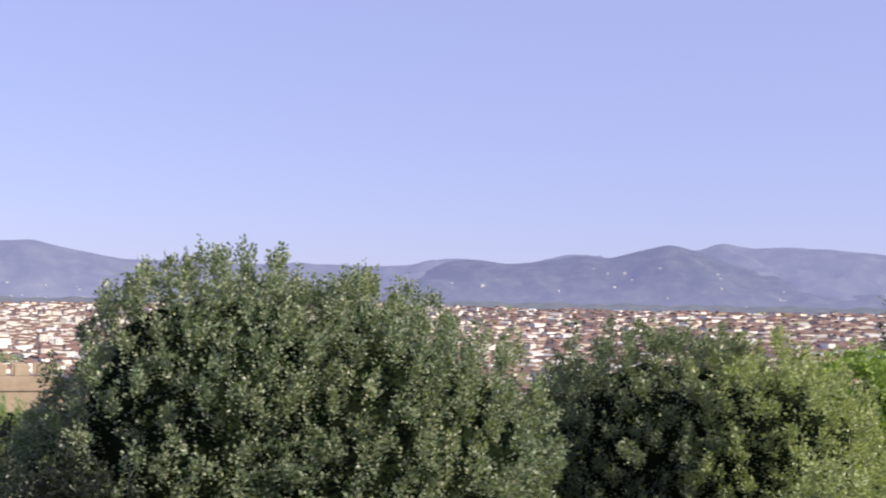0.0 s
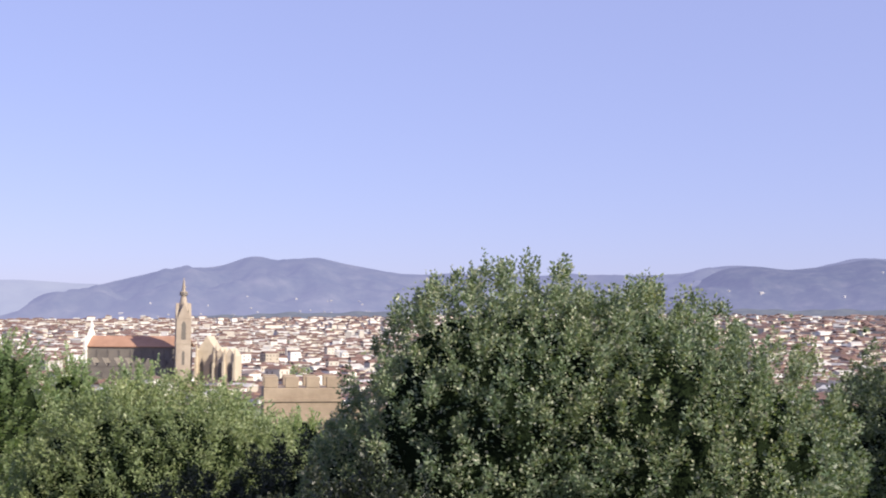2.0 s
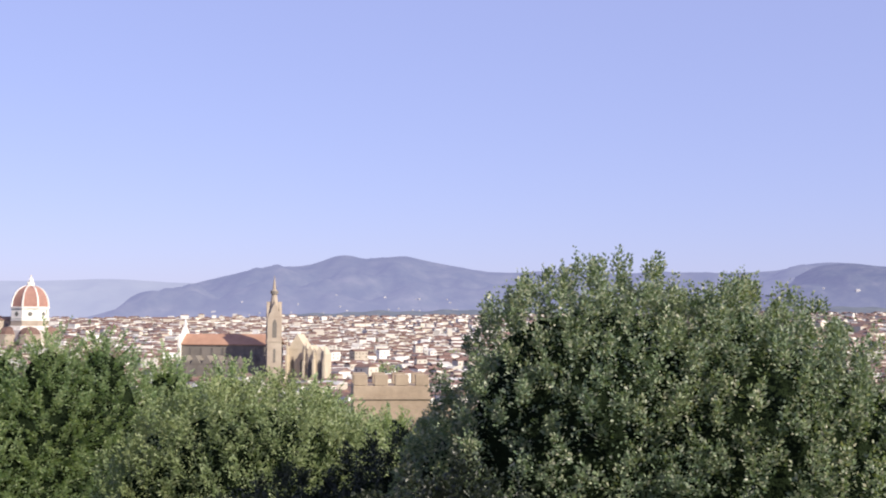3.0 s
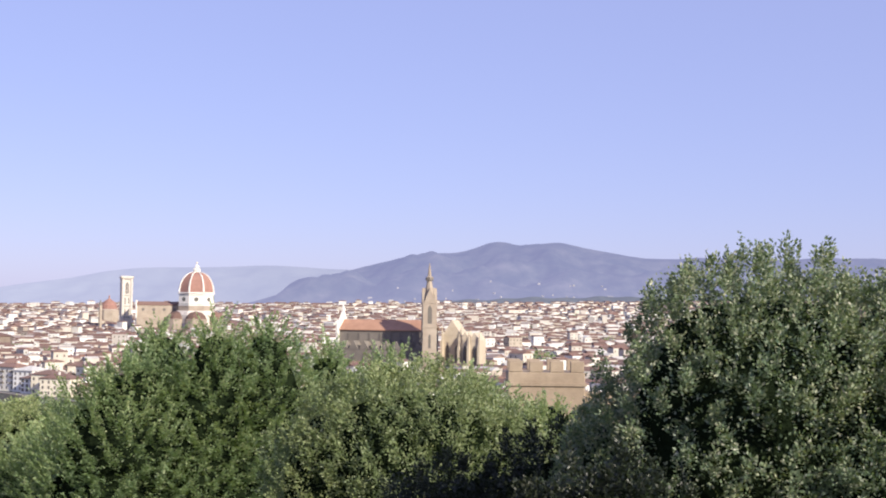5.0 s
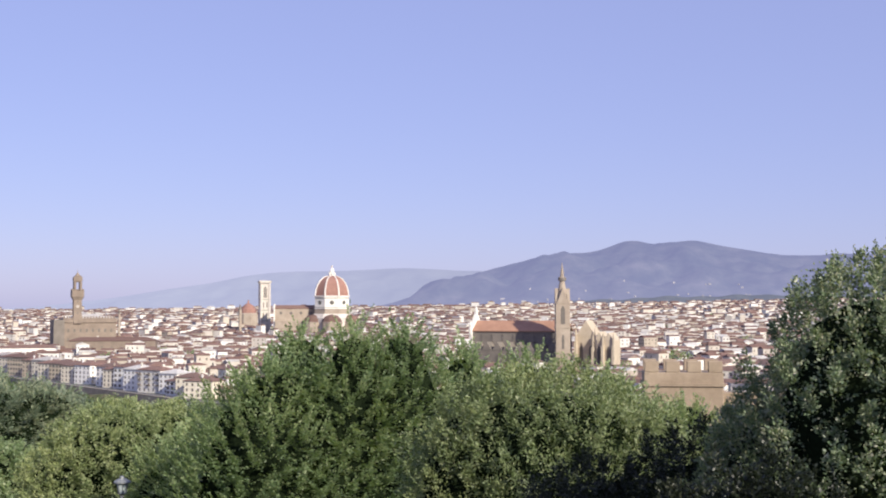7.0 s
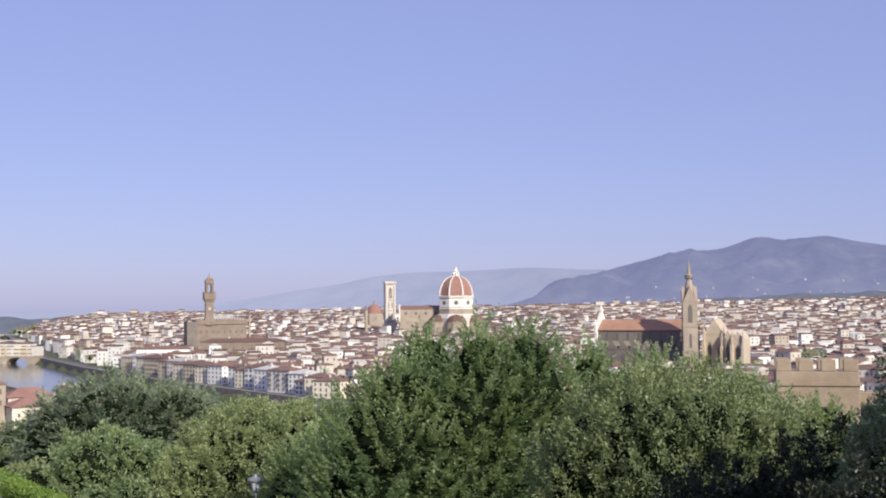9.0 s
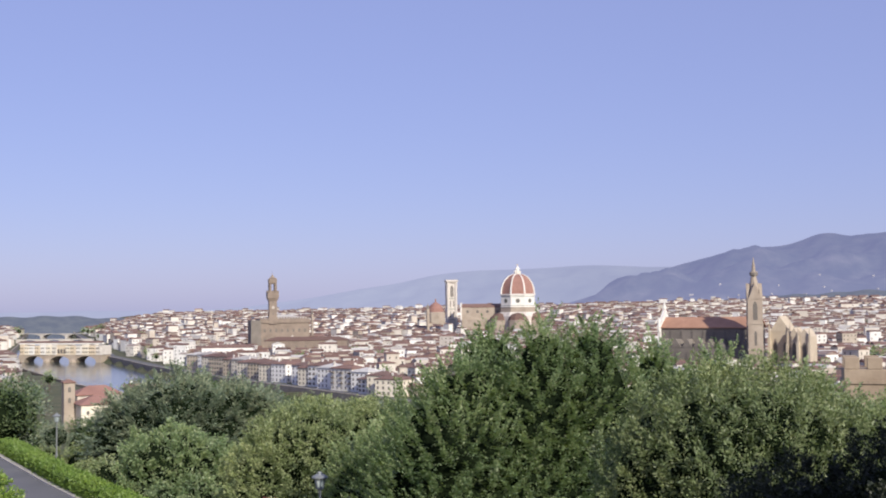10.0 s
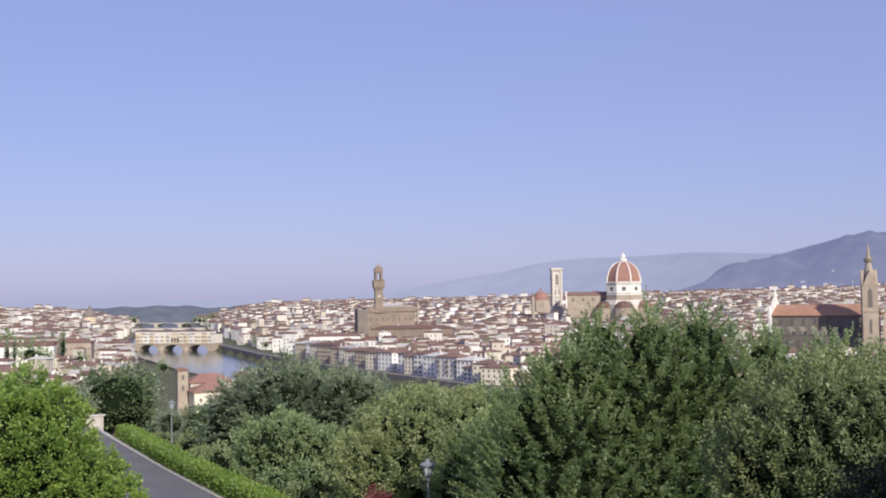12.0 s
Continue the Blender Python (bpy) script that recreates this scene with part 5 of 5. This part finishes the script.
for az, r, top, rad, dep, seed, lab in (
        (-32.4, 45.0, 52.3, 4.1, 10.0, 17, "broad mid-green tree with pointed leafy sprays"),
        (-31.3, 46.5, 53.4, 2.5, 9.0, 18, "mid-green tree with a pointed top"),
        (-28.8, 44.5, 53.5, 2.6, 10.0, 19, "mid-green tree with a pointed top"),
        (-26.5, 45.0, 53.6, 2.6, 10.0, 25, "tall mid-green tree with a pointed top"),
        (-23.6, 47.0, 52.7, 2.5, 9.0, 26, "mid-green tree beside a taller one"),
        (-20.6, 48.0, 52.1, 3.0, 8.5, 27, "mid-green tree below the spire"),
        (-16.6, 46.0, 51.6, 2.8, 7.5, 28, "low mid-green tree beside an old wall"),
        (-13.2, 60.0, 49.5, 3.4, 7.0, 30, "low mid-green tree below an old wall")):
    grown("hornbeam", az, r, [(0, 0, top - dep * 0.62, rad * 1.05, rad * 1.05, dep * 0.38, 2.1), (0, 0, top - dep * 0.38, rad * 0.85, rad * 0.85, dep * 0.3, 2.0),
                              (0.1, 0, top - dep * 0.2, rad * 0.5, rad * 0.5, dep * 0.2, 1.7)], L_GREEN, lab, seed, sprigs=10, sprig_len=0.7, **HORN)
grown("small_tree", -35.4, 57.5, [(0, 0, 45.4, 3.2, 2.6, 3.2, 2.1), (-1.9, 0.4, 44.8, 2.2, 2.0, 2.6, 2.1)], L_GREEN, "dark green tree lower on the slope", 20, **HORN)
OLIVE = dict(density=1.5, bunch=8, clump=0.45, tall=1.2, per=30, length=0.75, width=0.18, leaf=0.14, aspect=0.45, plane=0.2, lift=0.6, bulge=0.16, freq=0.7, core=0.74)
grown("olive_tree", -39.6, 66, [(0.15, 0, 45.5, 3.8, 3.6, 3.3, 2.1), (-2.3, -0.4, 44.3, 2.5, 2.6, 3.0, 2.1), (2.9, 0.5, 46.6, 2.0, 2.2, 2.2, 2.1)],
      L_OLIVE, "grey-green olive tree with fine foliage", 21, sprigs=30, sprig_len=0.6, **OLIVE)
grown("cedar", -45.3, 98, [(-0.47, 0, 43.3, 6.3, 6.0, 5.5, 2.2), (-4.7, 0.5, 42.8, 3.3, 3.6, 4.5, 2.1), (3.9, 0.5, 43.7, 4.2, 4.2, 4.4, 2.1)],
      L_CEDAR, "broad grey-green cedar with layered boughs", 22, density=0.5, bunch=7, clump=0.8, tall=0.6, per=46, length=1.7, width=0.4, leaf=0.22, aspect=0.35, plane=0.9, lift=0.2, outward=1.3, bulge=0.2, freq=0.45, core=0.8)
grown("small_tree", -46.2, 82, [(0, 0, 43.5, 3.4, 3.3, 2.7, 2.1), (2.2, 0.4, 43.0, 2.2, 2.2, 2.4, 2.1)], L_GREEN, "green tree below a cedar", 23,
      density=0.9, bunch=8, clump=0.5, per=28, length=0.8, width=0.22, leaf=0.17, plane=0.4, bulge=0.15, freq=0.6, core=0.82)
grown("lime_tree", -58.4, 43, [(0.4, 0, 48.5, 2.5, 2.6, 2.95, 2.2), (2.0, -0.2, 46.4, 2.4, 2.4, 3.1, 2.1), (-2.2, 0.3, 48.0, 2.8, 2.8, 3.2, 2.1)],
      L_BRIGHT, "bright yellow-green tree beside the road", 24, density=3.4, core=0.76, bunch=8, clump=0.32, per=26, length=0.5, width=0.13, leaf=0.1, aspect=0.6, plane=0.3, lift=0.6, bulge=0.14, freq=0.8, sprigs=20)


# ---- road down the hill, with its kerb, hedge and wall ----
ROAD_L = [(-112, 77.5), (-99.2, 70.4), (-72.6, 57.2), (-58.2, 50.4), (-40, 41.8), (-24, 34)]
road_line = finer(ROAD_L[::-1], 4)
ROAD_Z = 41.5
vs, fs = ribbon(road_line, -6.2, 0.0, lambda a, b: ROAD_Z - 2.5, ROAD_Z)
tagged(new("road", mesh_of("road", vs, fs, [M_ASPHALT])), "grey asphalt road running down the hill", "road", kind="structure")
vs, fs = ribbon(road_line, 0.0, 0.45, ROAD_Z - 2, ROAD_Z + 0.14)
tagged(new("kerb", mesh_of("kerb", vs, fs, [M_KERB])), "pale stone kerb along the road", "kerb", kind="structure")
vs, fs = ribbon(road_line, -6.6, -6.2, ROAD_Z - 2, ROAD_Z + 0.14)
tagged(new("kerb_inner", mesh_of("kerb_inner", vs, fs, [M_KERB])), "pale stone kerb on the road's hill side", "kerb", kind="structure")


# ---- hedge beside the road ----
hedge_line = finer([(-27, 35.5), (-40, 41.8), (-58.2, 50.4), (-72.6, 57.2), (-92.5, 67.3)], 3)
ob = empty("hedge", pose(0, 0, 0), "clipped bright green hedge beside the road", "hedge")
# Solid dark core that stands for the hedge's inner shade.
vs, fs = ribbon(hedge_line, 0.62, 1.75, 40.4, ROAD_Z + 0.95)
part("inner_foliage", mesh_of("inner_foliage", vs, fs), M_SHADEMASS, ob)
g = np.random.default_rng(77)
HL = np.array(hedge_line)
seg = g.integers(0, len(HL) - 1, 9000)
fr = g.random((9000, 1))
base = HL[seg] * (1 - fr) + HL[seg + 1] * fr
dr = HL[seg + 1] - HL[seg]
nrm = np.stack([dr[:, 1], -dr[:, 0]], 1) / np.linalg.norm(dr, axis=1)[:, None]
up_face = g.random(9000) < 0.5
offs = np.where(up_face, g.uniform(0.5, 1.85, 9000), np.where(g.random(9000) < 0.75, 0.53, 1.84) + g.normal(0, 0.05, 9000))
hz = np.where(up_face, ROAD_Z + 1.0 + g.normal(0, 0.04, 9000), g.uniform(ROAD_Z + 0.05, ROAD_Z + 1.0, 9000))
cc = np.concatenate([base + nrm * offs[:, None], hz[:, None]], 1)
axs = np.where(up_face[:, None], np.array([0, 0, 1.0]), np.concatenate([-nrm, np.full((9000, 1), 0.4)], 1))
v, q = leaf_cloud(cc, axs, 6, 0.16, 0.16, 0.6, 78)
part("leaves", mesh_of("leaves", v, q), L_HEDGE, ob)

# low end wall where the road bends away
p = at(-54.75, 125)
ob = empty("low_wall", facing(p, 0, 20), "pale low stone wall at the road's bend", "wall")
part("wall", box(-1.6, 1.0, 0, 0.5, 38.5, 42.6, 0.04), M_KERB, ob)
part("coping", box(-1.75, 1.15, -0.12, 0.62, 42.6, 42.78, 0.03), M_KERB, ob)

# ---- street lamps ----
M_GLASS = surface("lamp_glass", [(0.3, (0.35, 0.42, 0.42)), (0.7, (0.45, 0.5, 0.5))], 3, 20, 0.15, 0.0)


def street_lamp(x, y, z, h, label):
    ob = empty("street_lamp", pose(x, y, z), label, "lamp", "street lamps")
    part("post", lathe([(0.16, -0.6), (0.16, 0.35), (0.11, 0.45), (0.1, 0.9), (0.065, 1.1), (0.05, h - 0.95), (0.08, h - 0.93), (0.08, h - 0.86), (0.05, h - 0.82)], 10), M_IRON, ob)
    head = part("lantern", lathe([(0.06, h - 0.85), (0.16, h - 0.78), (0.18, h - 0.74)], 8), M_IRON, ob)
    part("glass", lathe([(0.15, h - 0.74), (0.24, h - 0.3)], 8), M_GLASS, head, "pale greenish lamp glass")
    part("cap", lathe([(0.36, h - 0.3), (0.36, h - 0.25), (0.2, h - 0.14), (0.12, h - 0.12), (0.1, h - 0.04), (0.03, h)], 12), M_IRON, head)
    for k in range(8):
        a = k * math.pi / 4
        put(part("bar", box(-0.012, 0.012, -0.012, 0.012, 0, 0.45), M_IRON, head), Matrix.Translation((0.16 * math.cos(a), 0.16 * math.sin(a), h - 0.74)) @ Matrix.Rotation(0.2 * math.cos(a), 4, "Y") @ Matrix.Rotation(-0.2 * math.sin(a), 4, "X"))
    return ob


street_lamp(-83.9, 67.3, 40.95, 4.45, "green-grey iron street lamp behind the hedge")
street_lamp(-33.9, 41.45, land_z(-33.9, 41.45), 46.85 - land_z(-33.9, 41.45), "grey iron street lamp among the trees")

# red flowering shrub under the trees
x, y = az_xy(-41.7, 56)
tree("oleander", x, y, 45.15, 1.0, 3.0, L_RED, "red flowering shrub under the olive tree", 61, clumps=500, lobes=16, per=10, spread=0.16, size=0.12, category="shrub")

# ---- wood on the slope between the road and the river ----
PROTOS = []
for k, (mt, lab) in enumerate(((L_PARK, "leafy dark green tree on the slope"), (L_OLIVE, "grey-green tree on the slope"), (L_CEDAR, "dark evergreen tree on the slope"), (L_LIGHT, "lighter green tree on the slope"))):
    t = tree("park_tree", 0, 0, 10.0, 4.2, 8.6, mt, lab, 70 + k, clumps=330, lobes=24, per=11, core=0.84, spread=0.6, size=0.34, aspect=0.5, lobe=0.3, tips=8, base=0.0)
    tagged(t, group="trees on the slope")
    PROTOS.append(t)
LINE_AZ = [-64, -59, -54.9, -54.2, -52.6, -51.2, -50.7, -48.7, -48.2, -45, -42.6, -41, -39, -36, -20, 32]
LINE_EL = [-3.5, -3.6, -3.7, -2.95, -2.8, -3.1, -4.75, -4.75, -3.35, -3.1, -3.5, -4.05, -4.3, -4.35, -4.3, -4.2]
g = np.random.default_rng(91)
home = {}
placed = []
tries = 0
SURE = [(-53.9, 190), (-53.2, 205), (-52.6, 185), (-54.6, 215), (-47.6, 210), (-46.6, 230), (-43.4, 190), (-42.2, 205), (-41.0, 185), (-39.8, 200), (-38.6, 180), (-37.3, 195), (-45.2, 180)]
while len(placed) < 85 and tries < 4000:
    tries += 1
    az = g.uniform(-64, -34) if g.random() < 0.8 else g.uniform(-34, 31)
    r = g.uniform(135, 400)
    if tries <= len(SURE):
        az, r = SURE[tries - 1]
    x, y = az_xy(az, r)
    if any(math.hypot(x - a, y - b) < 8.5 for a, b in placed) or math.hypot(x + 438, y - 372) < 26:
        continue
    zb = land_z(x, y)
    half = math.degrees(4.0 / r)
    el = min(np.interp(az + s, LINE_AZ, LINE_EL) for s in (-half, 0, half)) - abs(g.normal(0, 0.25)) if tries > len(SURE) else np.interp(az, LINE_AZ, LINE_EL) - 0.08
    h = 54 + r * math.tan(radians(el)) - zb
    if h < 5 or river_distance(np.array([x]), np.array([y]))[0] > -RIVER_HALF - 6:
        continue
    h = min(h, g.uniform(11, 17) if tries > len(SURE) else 19)
    k = int(g.choice(4, p=[0.66, 0.12, 0.16, 0.06])) if tries > len(SURE) else (0, 0, 2)[tries % 3]
    m = pose(x, y, zb, 0, 0, g.uniform(0, 360)) @ Matrix.Diagonal((h / 10 * g.uniform(0.85, 1.15), h / 10 * g.uniform(0.85, 1.15), h / 10, 1))
    if k in home:
        copy_thing(PROTOS[k], m)
    else:
        home[k] = m
    placed.append((x, y))
for k, m in home.items():
    PROTOS[k].matrix_basis = m

# shrubs behind the hedge
SHRUBS = []
for k, (mt, lab) in enumerate(((L_GREEN, "green shrub behind the hedge"), (L_LIGHT, "light green shrub behind the hedge"), (L_OLIVE, "brownish green shrub behind the hedge"))):
    t = tree("shrub", 0, 0, 3.0, 1.7, 2.9, mt, lab, 120 + k, clumps=210, lobes=18, per=9, spread=0.26, size=0.22, lobe=0.34, tips=7, base=0.0, category="shrub", core=0.84)
    tagged(t, group="shrubs behind the hedge")
    SHRUBS.append(t)
home = {}
for k in range(40):
    i = int(g.integers(8, len(HL) - 1))
    dx, dy = HL[i] - HL[i - 1]
    l = math.hypot(dx, dy)
    o = g.uniform(3.2, 5.0) if k % 2 else g.uniform(5, 14)
    x, y = HL[i][0] + dy / l * o, HL[i][1] - dx / l * o
    if math.hypot(x + 83.9, y - 67.3) < 3.0 or math.hypot(x + 33.9, y - 41.4) < 4:
        continue
    s = g.uniform(0.55, 1.15) * (0.75 if o < 5 else 1.15)
    m = pose(x, y, land_z(x, y) - 0.1, 0, 0, g.uniform(0, 360)) @ Matrix.Diagonal((s, s, s * g.uniform(0.8, 1.1), 1))
    j = int(g.integers(0, 3))
    if j in home:
        copy_thing(SHRUBS[j], m)
    else:
        home[j] = m
for j, m in home.items():
    SHRUBS[j].matrix_basis = m

# trees between the houses
ct = tree("town_tree", 0, 0, 10.0, 4.0, 8.0, L_GREEN, "dark green tree between town houses", 95, clumps=64, lobes=16, per=6, spread=0.9, size=0.9, lobe=0.34, tips=5, base=0.0)
cy = tree("cypress", 0, 0, 16.0, 1.7, 15.0, L_CEDAR, "slim dark cypress among houses", 96, clumps=80, lobes=18, per=6, spread=0.6, size=0.8, lobe=0.34, tips=5, base=0.0, taper=0.6)
town_home = {}
spots = []
for k in range(165):
    az, r = g.uniform(-61, 28), 640 + 1900 * g.random() ** 1.3
    spots.append((0, az, r, g.uniform(0.9, 1.9)))
for k in range(105):
    spots.append((0, g.uniform(0, 28), 850 + 2300 * g.random(), g.uniform(0.9, 1.8)))
for az, r, s in ((-57.6, 1000, 2.3), (-57.2, 1010, 2.0), (-58.1, 1090, 2.4), (-57.5, 1100, 2.3), (-58.9, 1120, 2.5), (-56.9, 985, 1.8), (-58.6, 1300, 2.8), (-52.6, 1180, 1.8), (-44.2, 640, 1.6), (-36.2, 800, 1.5), (-13.5, 900, 2.2), (-13.0, 930, 2.0), (-8.5, 1250, 2.5)):
    spots.append((0, az, r, s))
for az in np.arange(-53.2, -49.4, 0.2):
    spots.append((0, az, g.uniform(2500, 2950), g.uniform(1.7, 2.3)))
for az, r, s in ((-56.15, 1050, 1.9), (-58.55, 1020, 1.6), (-58.25, 1040, 1.5), (-57.0, 1120, 1.4), (-56.6, 1300, 1.5)):
    spots.append((1, az, r, s))
for kind, az, r, s in spots:
    x, y = az_xy(az, r)
    if abs(river_distance(np.array([x]), np.array([y]))[0]) < RIVER_HALF + 6 or any(math.hypot(x - a, y - b) < c * 0.9 for a, b, c in KEEP_CLEAR[:11]):
        continue
    m = pose(x, y, land_z(x, y), 0, 0, g.uniform(0, 360)) @ Matrix.Diagonal((s, s, s, 1))
    src = (ct, cy)[kind]
    if kind in town_home:
        copy_thing(src, m)
    else:
        tagged(src, group="town trees")
        town_home[kind] = m
for kind, m in town_home.items():
    (ct, cy)[kind].matrix_basis = m

# ---- villas and farms on the hills ----
def villas(slope_name, count, j0, j1, rise, big, seed):
    """Small saddle-roofed houses standing on a slope."""
    g = np.random.default_rng(seed)
    slope = bpy.data.objects[slope_name].data
    hv = np.empty(len(slope.vertices) * 3, dtype=np.float32)
    slope.vertices.foreach_get("co", hv)
    hv = hv.reshape(26, 640, 3)
    vs, fs = [], []
    for k in range(count):
        i, j = int(1 + (rise - 1) * g.random() ** 1.7), int(g.integers(j0, j1))
        x, y, z = hv[i, j]
        w, d, h, a = g.uniform(2.5, 6) * big, g.uniform(2.5, 4) * big, g.uniform(1.8, 4.0) * big, g.uniform(0, 3.1)
        if g.random() < 0.12:
            w, h = w * 2.2, h * 1.5
        c, s = math.cos(a), math.sin(a)
        n = len(vs)
        for zz in (z - 6, z + h):
            for lx, ly in ((-w, -d), (w, -d), (w, d), (-w, d)):
                vs.append((x + lx * c - ly * s, y + lx * s + ly * c, zz))
        vs += [(x - w * c, y - w * s, z + h + 2.4), (x + w * c, y + w * s, z + h + 2.4)]
        fs += [(n, n + 1, n + 5, n + 4), (n + 1, n + 2, n + 6, n + 5), (n + 2, n + 3, n + 7, n + 6), (n + 3, n, n + 4, n + 7), (n + 4, n + 5, n + 9, n + 8), (n + 6, n + 7, n + 8, n + 9), (n + 5, n + 6, n + 9), (n + 7, n + 4, n + 8)]
    return vs, fs


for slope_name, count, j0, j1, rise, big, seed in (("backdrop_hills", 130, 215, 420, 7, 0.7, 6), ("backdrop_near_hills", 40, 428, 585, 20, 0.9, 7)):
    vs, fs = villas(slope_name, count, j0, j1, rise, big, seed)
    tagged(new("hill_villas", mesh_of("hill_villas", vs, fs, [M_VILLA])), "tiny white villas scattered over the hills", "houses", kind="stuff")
